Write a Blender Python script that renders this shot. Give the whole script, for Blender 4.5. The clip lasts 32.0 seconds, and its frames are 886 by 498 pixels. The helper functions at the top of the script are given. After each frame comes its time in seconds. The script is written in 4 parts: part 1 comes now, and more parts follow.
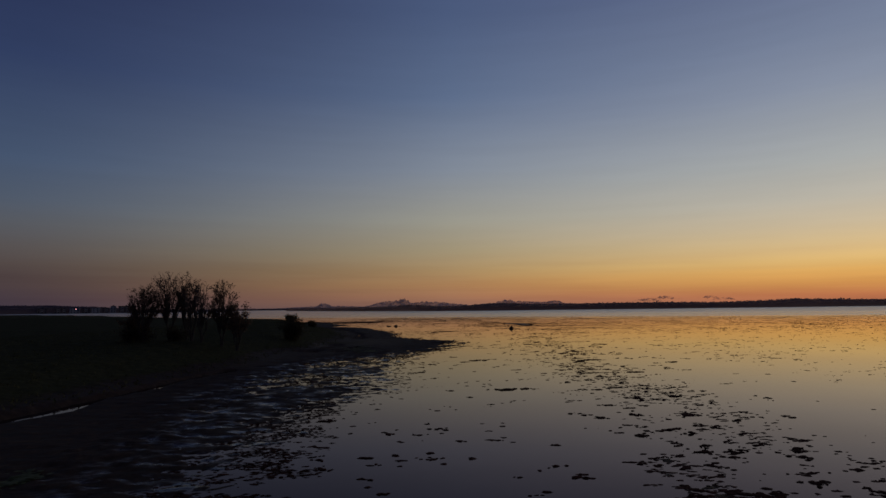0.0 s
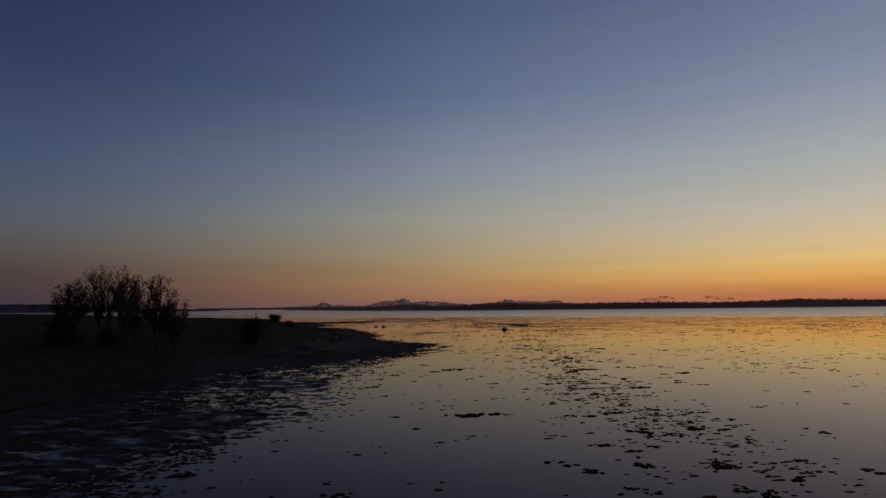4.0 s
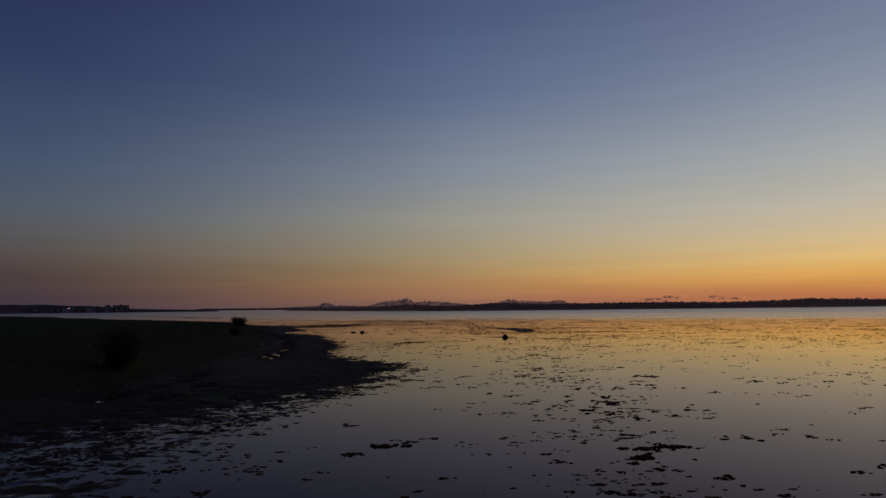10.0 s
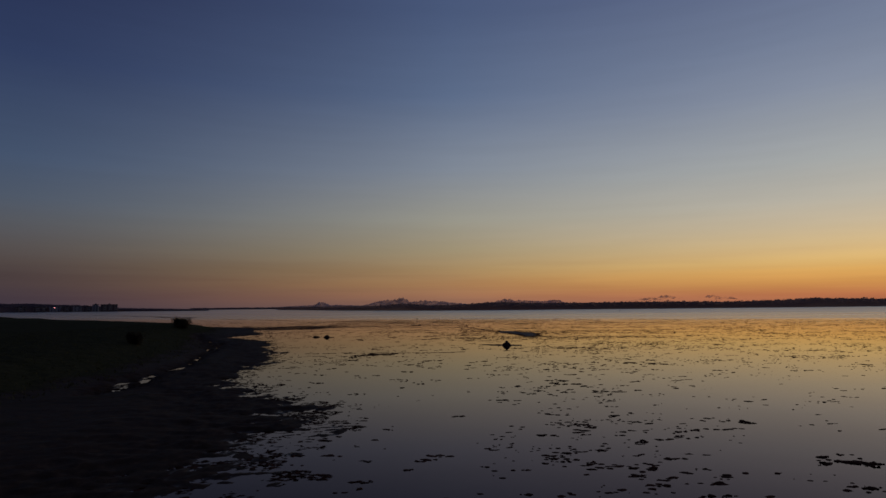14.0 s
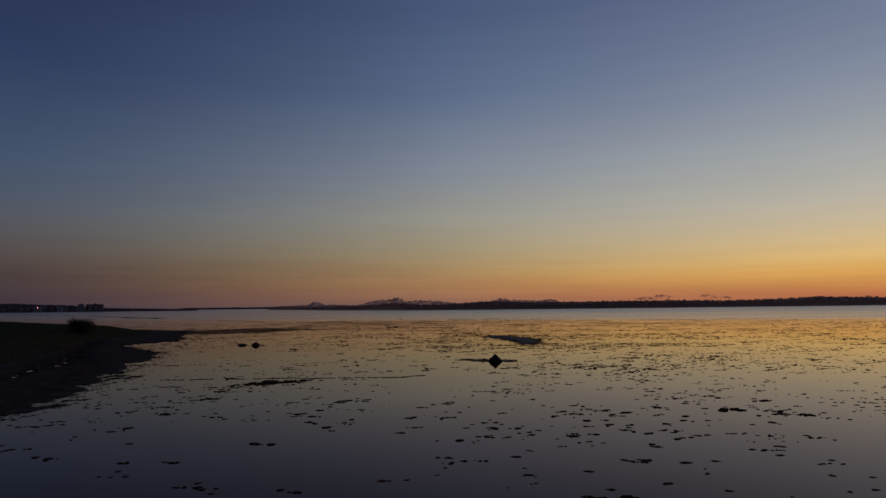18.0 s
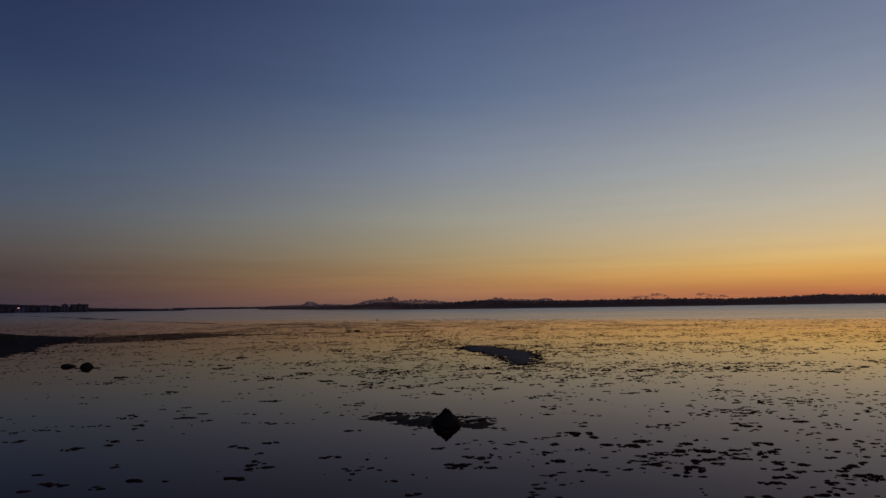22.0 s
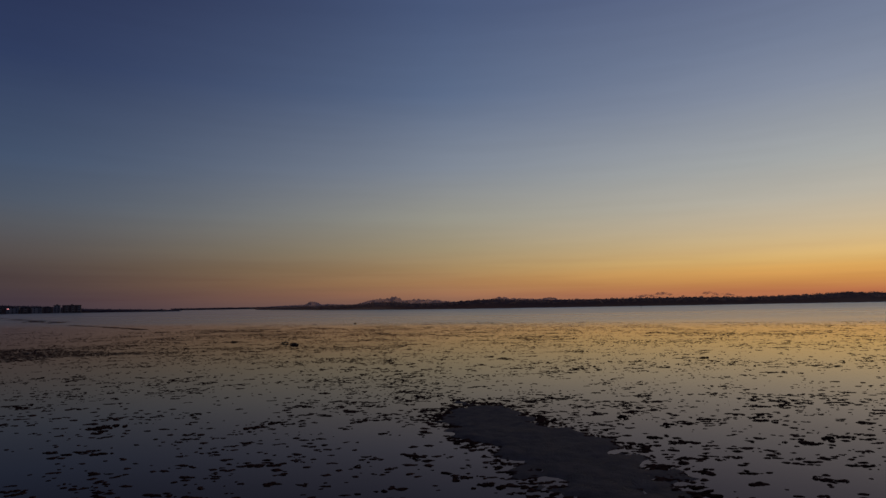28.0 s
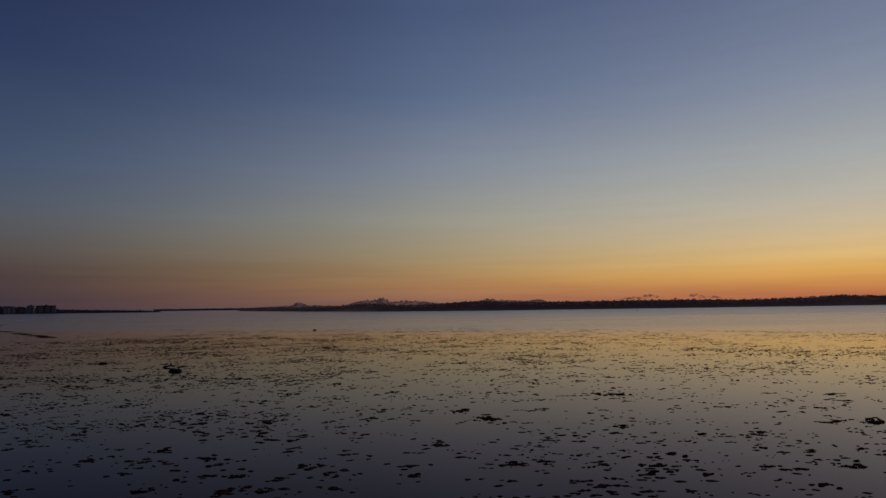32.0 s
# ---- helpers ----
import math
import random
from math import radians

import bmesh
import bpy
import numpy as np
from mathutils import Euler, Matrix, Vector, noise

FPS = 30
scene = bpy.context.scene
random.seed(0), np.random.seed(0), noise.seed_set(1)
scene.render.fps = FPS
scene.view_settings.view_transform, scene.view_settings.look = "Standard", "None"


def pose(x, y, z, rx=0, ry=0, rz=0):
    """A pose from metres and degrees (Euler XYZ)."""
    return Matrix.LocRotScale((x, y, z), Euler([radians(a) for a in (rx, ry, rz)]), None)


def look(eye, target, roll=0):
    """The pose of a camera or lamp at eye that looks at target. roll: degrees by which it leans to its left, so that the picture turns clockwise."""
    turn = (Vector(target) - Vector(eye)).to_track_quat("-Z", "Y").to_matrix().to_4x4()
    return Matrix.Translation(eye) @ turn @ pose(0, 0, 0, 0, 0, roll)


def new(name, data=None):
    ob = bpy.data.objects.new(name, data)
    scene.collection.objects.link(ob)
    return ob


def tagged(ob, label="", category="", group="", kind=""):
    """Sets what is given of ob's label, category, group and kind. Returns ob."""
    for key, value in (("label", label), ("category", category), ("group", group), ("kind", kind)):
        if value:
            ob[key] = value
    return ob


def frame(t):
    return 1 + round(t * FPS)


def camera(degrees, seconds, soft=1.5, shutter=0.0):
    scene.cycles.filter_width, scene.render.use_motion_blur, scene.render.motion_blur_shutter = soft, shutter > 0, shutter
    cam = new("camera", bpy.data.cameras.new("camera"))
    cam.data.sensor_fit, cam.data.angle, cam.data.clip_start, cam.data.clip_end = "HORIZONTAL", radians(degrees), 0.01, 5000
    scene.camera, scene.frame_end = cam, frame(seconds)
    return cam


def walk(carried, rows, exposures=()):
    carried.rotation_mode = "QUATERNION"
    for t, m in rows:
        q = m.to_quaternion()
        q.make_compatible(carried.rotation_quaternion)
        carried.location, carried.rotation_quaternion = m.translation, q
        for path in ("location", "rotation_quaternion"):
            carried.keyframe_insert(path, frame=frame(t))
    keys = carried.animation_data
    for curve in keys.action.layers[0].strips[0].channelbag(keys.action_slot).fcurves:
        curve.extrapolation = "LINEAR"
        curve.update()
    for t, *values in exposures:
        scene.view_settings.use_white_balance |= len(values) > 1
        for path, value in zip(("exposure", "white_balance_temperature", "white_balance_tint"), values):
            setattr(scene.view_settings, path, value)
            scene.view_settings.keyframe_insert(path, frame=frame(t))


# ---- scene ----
# A tidal lake at dusk, after sunset: a low flight out over still water with floating weed,
# past a grassy point with trees and bushes, a boulder and a mud bar.

# ---- camera: seconds, x, y, z, yaw, pitch, roll ----
PATH = [
    (0, -3.08, -9.50, 3.96, -0.20, 5.76, -0.64),
    (1, -2.73, -8.01, 3.93, -0.26, 5.76, -0.61),
    (2, -2.25, -6.38, 3.91, -0.26, 5.76, -0.58),
    (3, -1.68, -4.64, 3.91, -0.15, 5.74, -0.55),
    (4, -0.99, -2.71, 3.92, -0.13, 5.72, -0.52),
    (5, -0.26, -0.51, 3.95, -0.14, 5.69, -0.50),
    (6, 0.30, 1.94, 4.01, -0.13, 5.67, -0.50),
    (7, 0.56, 4.67, 4.08, -0.12, 5.67, -0.52),
    (8, 0.81, 7.88, 4.15, 0.00, 5.69, -0.55),
    (9, 1.01, 11.50, 4.20, 0.10, 5.70, -0.58),
    (10, 1.27, 15.63, 4.23, 0.15, 5.72, -0.58),
    (11, 1.54, 20.33, 4.23, 0.09, 5.72, -0.57),
    (12, 1.78, 25.22, 4.20, -0.01, 5.72, -0.55),
    (13, 2.10, 30.10, 4.14, -0.13, 5.69, -0.53),
    (14, 2.74, 35.31, 4.06, -0.21, 5.67, -0.52),
    (15, 3.42, 40.25, 3.98, -0.31, 5.64, -0.52),
    (16, 4.02, 45.00, 3.90, -0.43, 5.63, -0.53),
    (17, 4.63, 49.96, 3.84, -0.55, 5.63, -0.56),
    (18, 5.47, 55.38, 3.79, -0.67, 5.63, -0.60),
    (19, 6.34, 60.81, 3.75, -0.81, 5.62, -0.64),
    (20, 7.21, 66.26, 3.71, -0.99, 5.60, -0.69),
    (21, 8.14, 71.78, 3.67, -1.08, 5.58, -0.73),
    (22, 9.03, 77.16, 3.63, -1.11, 5.55, -0.75),
    (23, 9.74, 82.42, 3.57, -1.09, 5.55, -0.77),
    (24, 10.21, 87.31, 3.52, -0.95, 5.55, -0.78),
    (25, 10.54, 92.35, 3.50, -0.77, 5.56, -0.81),
    (26, 10.70, 97.20, 3.53, -0.72, 5.56, -0.85),
    (27, 10.98, 102.07, 3.57, -0.71, 5.55, -0.90),
    (28, 11.46, 107.15, 3.60, -0.77, 5.52, -0.93),
    (29, 12.04, 112.36, 3.61, -1.00, 5.49, -0.93),
    (30, 12.83, 117.53, 3.64, -1.24, 5.49, -0.89),
    (31, 13.49, 122.44, 3.75, -1.63, 5.55, -0.82),
    (32, 13.72, 125.15, 3.91, -1.94, 5.65, -0.74),
]


def heading(x, y, z, yaw, pitch, roll):
    a, b = radians(yaw), radians(pitch)
    eye = Vector((x, y, z))
    return look(eye, eye + Vector((-math.sin(a) * math.cos(b), math.cos(a) * math.cos(b), math.sin(b))) * 10, roll)


cam = camera(75.0, 32.0, soft=1.5)
walk(cam, [(t, heading(*p)) for t, *p in PATH], ((0, 0.06), (8, 0.05), (12, 0.03), (18, 0.0), (32, 0.0)))


# ---- sky: the afterglow, brightest where the sun has set ----
def lin(r, g, b):
    def one(v):
        v /= 255
        return v / 12.92 if v <= 0.04045 else ((v + 0.055) / 1.055) ** 2.4
    return (one(r), one(g), one(b), 1.0)


SUN_AZIMUTH = radians(47)  # to the right of +y


class Nodes:
    def __init__(self, tree):
        self.tree = tree
        tree.nodes.clear()

    def add(self, kind, **settings):
        n = self.tree.nodes.new(kind)
        for key, value in settings.items():
            if key == "op":
                n.operation = value
            elif key == "blend":
                n.blend_type = value
            elif key == "data":
                n.data_type = value
        return n

    def link(self, a, b):
        self.tree.links.new(a, b)

    def math(self, op, a, b=None, clamp=False):
        n = self.add("ShaderNodeMath", op=op)
        n.use_clamp = clamp
        for k, v in enumerate((a, b)):
            if v is None:
                continue
            if isinstance(v, (int, float)):
                n.inputs[k].default_value = v
            else:
                self.link(v, n.inputs[k])
        return n.outputs[0]

    def range(self, v, a, b, c=0.0, d=1.0, smooth=False):
        n = self.add("ShaderNodeMapRange")
        n.interpolation_type = "SMOOTHSTEP" if smooth else "LINEAR"
        self.link(v, n.inputs[0])
        for k, w in zip((1, 2, 3, 4), (a, b, c, d)):
            n.inputs[k].default_value = w
        return n.outputs[0]

    def ramp(self, v, stops, mode="LINEAR"):
        n = self.add("ShaderNodeValToRGB")
        n.color_ramp.interpolation = mode
        e = n.color_ramp.elements
        while len(e) < len(stops):
            e.new(0.5)
        for k, (at, c) in enumerate(stops):
            e[k].position, e[k].color = at, c
        self.link(v, n.inputs[0])
        return n.outputs[0]

    def mix(self, f, a, b, blend="MIX"):
        n = self.add("ShaderNodeMix", data="RGBA", blend=blend)
        for k, v in ((0, f), (6, a), (7, b)):
            if isinstance(v, (int, float, tuple)):
                n.inputs[k].default_value = v
            else:
                self.link(v, n.inputs[k])
        return n.outputs[2]

    def noise(self, vector, scale, detail=4.0, rough=0.55):
        n = self.add("ShaderNodeTexNoise")
        if vector is not None:
            self.link(vector, n.inputs["Vector"])
        n.inputs["Scale"].default_value, n.inputs["Detail"].default_value, n.inputs["Roughness"].default_value = scale, detail, rough
        return n.outputs[0]

    def stretched(self, vector, sx, sy, sz):
        n = self.add("ShaderNodeMapping")
        self.link(vector, n.inputs[0])
        n.inputs[3].default_value = (sx, sy, sz)
        return n.outputs[0]

    def bump(self, height, strength, distance):
        n = self.add("ShaderNodeBump")
        n.inputs["Strength"].default_value, n.inputs["Distance"].default_value = strength, distance
        self.link(height, n.inputs["Height"])
        return n.outputs[0]


def make_sky():
    world = bpy.data.worlds.new("dusk_sky")
    scene.world = world
    world.use_nodes = True
    g = Nodes(world.node_tree)
    way = g.add("ShaderNodeTexCoord").outputs["Generated"]
    unit = g.add("ShaderNodeVectorMath", op="NORMALIZE")
    g.link(way, unit.inputs[0])
    xyz = g.add("ShaderNodeSeparateXYZ")
    g.link(unit.outputs[0], xyz.inputs[0])
    x, y, z = xyz.outputs
    height = g.math("MULTIPLY", g.math("ARCSINE", z), 180 / math.pi / 90)
    level = g.math("SQRT", g.math("MAXIMUM", g.math("SUBTRACT", 1.0, g.math("MULTIPLY", z, z)), 1e-5))
    toward = g.math("ADD", g.math("MULTIPLY", x, math.sin(SUN_AZIMUTH)), g.math("MULTIPLY", y, math.cos(SUN_AZIMUTH)))
    side = g.math("ARCCOSINE", g.math("MAXIMUM", g.math("MINIMUM", g.math("DIVIDE", toward, level), 1.0), -1.0))
    side = g.math("MULTIPLY", side, 180 / math.pi)
    # elevations in degrees, and the colours there
    glow = [(0, lin(168, 102, 76)), (0.7, lin(185, 114, 75)), (1.7, lin(206, 145, 80)), (2.7, lin(218, 166, 93)), (3.6, lin(220, 181, 116)), (5.1, lin(210, 183, 138)),
            (6.6, lin(199, 182, 154)), (8.7, lin(184, 178, 166)), (11.9, lin(165, 168, 169)), (18, lin(132, 141, 161)), (22, lin(115, 126, 151)), (28, lin(94, 105, 136)),
            (50, lin(54, 67, 104)), (90, lin(28, 37, 68))]
    middle = [(0, lin(136, 101, 88)), (1.0, lin(155, 110, 84)), (2.2, lin(165, 125, 86)), (3.6, lin(162, 134, 96)), (5.5, lin(157, 143, 116)), (8.5, lin(151, 149, 139)),
              (13.5, lin(126, 135, 150)), (20.5, lin(91, 107, 137)), (28, lin(73, 88, 122)), (50, lin(42, 54, 90)), (90, lin(26, 34, 64))]
    dim = [(0, lin(60, 52, 64)), (0.9, lin(66, 55, 64)), (2.3, lin(72, 60, 62)), (3.8, lin(79, 69, 68)), (5.2, lin(85, 80, 81)), (7.2, lin(84, 87, 95)), (9.1, lin(77, 87, 104)),
           (12.4, lin(67, 82, 108)), (20.4, lin(47, 60, 94)), (28, lin(39, 48, 81)), (50, lin(32, 39, 70)), (90, lin(24, 31, 60))]
    back = [(0, lin(36, 38, 58)), (5.5, lin(44, 44, 64)), (13.5, lin(40, 43, 68)), (28, lin(32, 38, 68)), (90, lin(24, 31, 60))]
    ramps = [g.ramp(height, [(e / 90, c) for e, c in some]) for some in (glow, middle, dim, back)]
    colour = g.mix(g.math("POWER", g.range(side, 8, 46), 1.35), ramps[0], ramps[1])
    colour = g.mix(g.math("SUBTRACT", 1.0, g.math("POWER", g.range(side, 46, 85, 1.0, 0.0), 1.42)), colour, ramps[2])
    colour = g.mix(g.range(side, 85, 150), colour, ramps[3])
    # faint uneven veils in the haze
    veil = g.noise(g.stretched(unit.outputs[0], 2.0, 2.0, 26.0), 2.2, 3.0)
    colour = g.mix(1.0, colour, g.ramp(veil, [(0.3, (0.982, 0.98, 0.958, 1)), (0.7, (1.022, 1.02, 0.998, 1))]), "MULTIPLY")
    # long thin streaks of haze low over the horizon
    haze = g.noise(g.stretched(unit.outputs[0], 1.2, 1.2, 30.0), 2.3, 4.0)
    low = g.range(height, 1.0 / 90, 7.0 / 90, 1.0, 0.0, True)
    colour = g.mix(low, colour, g.mix(1.0, colour, g.ramp(haze, [(0.32, (0.94, 0.91, 0.92, 1)), (0.5, (1.01, 1.01, 1.01, 1)), (0.68, (1.06, 1.05, 1.03, 1))]), "MULTIPLY"))
    shine = g.add("ShaderNodeBackground")
    g.link(colour, shine.inputs[0])
    shine.inputs[1].default_value = 1.0
    g.link(shine.outputs[0], g.add("ShaderNodeOutputWorld").inputs[0])


make_sky()


# ---- materials ----
def material(name):
    m = bpy.data.materials.new(name)
    m.use_nodes = True
    g = Nodes(m.node_tree)
    shader = g.add("ShaderNodeBsdfPrincipled")
    g.link(shader.outputs[0], g.add("ShaderNodeOutputMaterial").inputs[0])
    return m, g, shader, g.add("ShaderNodeTexCoord").outputs["Object"]


def plain(name, dark, light, scale, rough=0.85, relief=0.02, relief_scale=None, island=False, spec=0.5):
    m, g, s, at = material(name)
    coarse = g.noise(at, scale, 5.0)
    fine = g.noise(at, (relief_scale or scale * 8), 3.0)
    both = g.math("ADD", g.math("MULTIPLY", coarse, 0.65), g.math("MULTIPLY", fine, 0.35))
    if island:
        each = g.add("ShaderNodeNewGeometry").outputs["Random Per Island"]
        both = g.math("ADD", g.math("MULTIPLY", both, 0.6), g.math("MULTIPLY", each, 0.4))
    g.link(g.ramp(both, [(0.3, (*dark, 1)), (0.7, (*light, 1))]), s.inputs["Base Color"])
    g.link(g.range(fine, 0.3, 0.7, max(rough - 0.1, 0), min(rough + 0.1, 1)), s.inputs["Roughness"])
    s.inputs["Specular IOR Level"].default_value = spec
    if relief:
        g.link(g.bump(both, 0.6, relief), s.inputs["Normal"])
    return m


def make_water():
    m, g, s, at = material("lake_water")
    xyz = g.add("ShaderNodeSeparateXYZ")
    g.link(at, xyz.inputs[0])
    x, y, _ = xyz.outputs
    # beyond the weed a light wind ruffles the lake, within it the water is still
    edge = g.math("ADD", g.math("SUBTRACT", y, 216.0), g.math("MULTIPLY", x, 0.38))
    wander = g.noise(g.stretched(at, 0.35, 1.0, 1.0), 0.035, 3.0)
    edge = g.math("ADD", edge, g.math("MULTIPLY", g.math("SUBTRACT", wander, 0.5), 36.0))
    wind = g.math("ADD", g.math("MULTIPLY", g.range(edge, -14.0, 24.0, 0.0, 1.0, True), 0.88), g.math("MULTIPLY", g.range(edge, 0.0, 200.0, 0.0, 1.0, True), 0.12))
    streak = g.noise(g.stretched(at, 0.10, 1.0, 1.0), 0.04, 3.0)
    wind = g.math("MULTIPLY", wind, g.range(streak, 0.25, 0.6, 0.75, 1.0))
    wind = g.math("MULTIPLY", wind, g.range(x, -120.0, 20.0, 0.62, 1.0))  # the western bay lies in the lee
    m.node_tree.nodes.remove(s)
    ripples = g.noise(g.stretched(at, 0.7, 1.0, 1.0), 1.6, 3.0)
    swell = g.noise(at, 0.22, 2.0)
    both = g.math("ADD", g.math("MULTIPLY", ripples, 0.012), g.math("MULTIPLY", swell, 0.03))
    slope = g.bump(both, 0.35, 0.12)
    body, gloss, sheen = g.add("ShaderNodeBsdfDiffuse"), g.add("ShaderNodeBsdfGlossy"), g.add("ShaderNodeFresnel")
    body.inputs["Color"].default_value = (0.005, 0.003, 0.004, 1)
    g.link(g.range(edge, -110.0, 0.0, 0.03, 0.11), gloss.inputs["Roughness"])
    sheen.inputs["IOR"].default_value = 1.234
    for node in (body, gloss, sheen):
        g.link(slope, node.inputs["Normal"])
    g.link(g.ramp(sheen.outputs[0], [(0.15, (0.95, 0.755, 0.765, 1)), (0.45, (1.0, 0.94, 0.91, 1)), (0.8, (1.0, 0.99, 0.95, 1))]), gloss.inputs["Color"])
    still = g.add("ShaderNodeMixShader")
    g.link(sheen.outputs[0], still.inputs[0])
    g.link(body.outputs[0], still.inputs[1])
    g.link(gloss.outputs[0], still.inputs[2])
    # the ruffled part: steep facets that throw back the higher sky
    ruffled = g.add("ShaderNodeBsdfGlossy")
    ruffled.inputs["Color"].default_value = (0.72, 0.71, 0.67, 1)
    rough = g.math("ADD", g.range(streak, 0.3, 0.7, -0.03, 0.04), g.range(edge, -10.0, 260.0, 0.22, 0.34))
    g.link(rough, ruffled.inputs["Roughness"])
    g.link(g.bump(ripples, 0.25, 0.06), ruffled.inputs["Normal"])
    mixed = g.add("ShaderNodeMixShader")
    g.link(g.math("MULTIPLY", wind, 0.92), mixed.inputs[0])
    g.link(still.outputs[0], mixed.inputs[1])
    g.link(ruffled.outputs[0], mixed.inputs[2])
    out = [n for n in m.node_tree.nodes if n.bl_idname == "ShaderNodeOutputMaterial"][0]
    g.link(mixed.outputs[0], out.inputs[0])
    return m


def make_ground():
    m, g, s, at = material("shore_ground")
    xyz = g.add("ShaderNodeSeparateXYZ")
    g.link(at, xyz.inputs[0])
    broad, fine, grit = g.noise(at, 0.25, 4.0), g.noise(at, 3.0, 5.0), g.noise(at, 22.0, 3.0)
    mud = g.ramp(fine, [(0.3, (0.034, 0.019, 0.011, 1)), (0.55, (0.060, 0.035, 0.021, 1)), (0.75, (0.100, 0.062, 0.038, 1))])
    sand = g.ramp(fine, [(0.3, (0.105, 0.072, 0.054, 1)), (0.7, (0.225, 0.165, 0.128, 1))])  # the bar out in the lake
    mud = g.mix(g.range(xyz.outputs[1], 104.0, 110.0), mud, g.mix(g.range(xyz.outputs[0], 4.0, 9.0), mud, sand))
    turf = g.ramp(fine, [(0.3, (0.036, 0.034, 0.014, 1)), (0.6, (0.064, 0.057, 0.023, 1)), (0.8, (0.090, 0.075, 0.033, 1))])
    green = g.range(g.math("ADD", xyz.outputs[2], g.math("MULTIPLY", g.math("SUBTRACT", broad, 0.5), 0.5)), 0.24, 0.42, 0, 1, True)
    g.link(g.mix(green, mud, turf), s.inputs["Base Color"])
    damp = g.math("MULTIPLY", g.range(fine, 0.35, 0.65, 0.55, 0.75), 1.0)
    dry = g.math("ADD", damp, g.math("MULTIPLY", green, 0.35), True)
    # the ebb leaves a film of water lying in patches on the lowest mud
    over = g.math("SUBTRACT", xyz.outputs[2], g.range(xyz.outputs[1], 35.0, 44.0, 0.045, -0.03, True))
    wet = g.math("MULTIPLY", g.range(over, 0.0, 0.065, 1.0, 0.0, True), g.range(xyz.outputs[0], 1.0, 3.0, 1.0, 0.0, True))
    wet = g.math("MULTIPLY", wet, g.range(xyz.outputs[0], -17.0, -14.0, 0.0, 1.0, True))
    lying = g.noise(g.stretched(at, 0.6, 1.5, 1.0), 1.2, 5.0)
    wet = g.math("MULTIPLY", wet, g.range(lying, 0.48, 0.62, 0.0, 1.0, True))
    g.link(g.math("MULTIPLY", dry, g.math("SUBTRACT", 1.0, g.math("MULTIPLY", wet, 0.78))), s.inputs["Roughness"])
    g.link(g.math("ADD", 0.025, g.math("MULTIPLY", wet, 0.26)), s.inputs["Specular IOR Level"])
    s.inputs["Specular Tint"].default_value = (1.0, 0.86, 0.82, 1)
    rough = g.math("MULTIPLY", g.math("ADD", fine, g.math("MULTIPLY", grit, 0.4)), g.math("SUBTRACT", 1.0, g.math("MULTIPLY", wet, 0.9)))
    g.link(g.bump(rough, 0.7, 0.05), s.inputs["Normal"])
    return m


WATER = make_water()
GROUND = make_ground()
WEED = plain("lake_weed", (0.046, 0.016, 0.009), (0.120, 0.046, 0.026), 3.0, 0.85, 0.012, 30.0, True, 0.02)
ALGAE = plain("green_algae", (0.060, 0.064, 0.020), (0.145, 0.140, 0.050), 2.0, 0.7, 0.0, 15.0, True, 0.1)
ROCK = plain("boulder_stone", (0.026, 0.017, 0.013), (0.075, 0.052, 0.040), 3.5, 0.85, 0.06, 18.0, False, 0.05)
BARK = plain("bark", (0.036, 0.027, 0.021), (0.090, 0.066, 0.050), 6.0, 0.9, 0.02, 40.0)
GRASS = plain("grass_blades", (0.060, 0.060, 0.022), (0.135, 0.115, 0.045), 0.6, 0.9, 0.0, 5.0, True, 0.0)
STUCCO = plain("pale_stucco", (0.34, 0.31, 0.29), (0.44, 0.40, 0.37), 0.3, 0.85, 0.0, 2.0)
BRICKWORK = plain("dark_brickwork", (0.14, 0.10, 0.085), (0.22, 0.16, 0.13), 0.4, 0.85, 0.0, 3.0)
ROOFING = plain("roof_felt", (0.05, 0.05, 0.055), (0.09, 0.09, 0.095), 0.3, 0.85, 0.0, 3.0)
GLAZING = plain("window_glass", (0.02, 0.022, 0.026), (0.03, 0.033, 0.038), 0.5, 0.1, 0.0, 2.0)
STEEL = plain("weathered_steel", (0.10, 0.10, 0.10), (0.22, 0.21, 0.20), 3.0, 0.6, 0.0, 20.0)
TIMBER = plain("driftwood_grey", (0.05, 0.043, 0.036), (0.14, 0.12, 0.10), 5.0, 0.85, 0.01, 40.0)


def make_woods(name, dark, light, scale):
    """Backlit foliage: part of the glow behind comes through the leaves."""
    m = bpy.data.materials.new(name)
    m.use_nodes = True
    g = Nodes(m.node_tree)
    at = g.add("ShaderNodeTexCoord").outputs["Object"]
    each = g.add("ShaderNodeNewGeometry").outputs["Random Per Island"]
    both = g.math("ADD", g.math("MULTIPLY", g.noise(at, scale, 4.0), 0.6), g.math("MULTIPLY", each, 0.4))
    tone = g.ramp(both, [(0.3, (*dark, 1)), (0.7, (*light, 1))])
    front, behind = g.add("ShaderNodeBsdfDiffuse"), g.add("ShaderNodeBsdfTranslucent")
    g.link(tone, front.inputs[0])
    g.link(tone, behind.inputs[0])
    mixed = g.add("ShaderNodeMixShader")
    mixed.inputs[0].default_value = 0.65
    g.link(front.outputs[0], mixed.inputs[1])
    g.link(behind.outputs[0], mixed.inputs[2])
    g.link(mixed.outputs[0], g.add("ShaderNodeOutputMaterial").inputs[0])
    return m


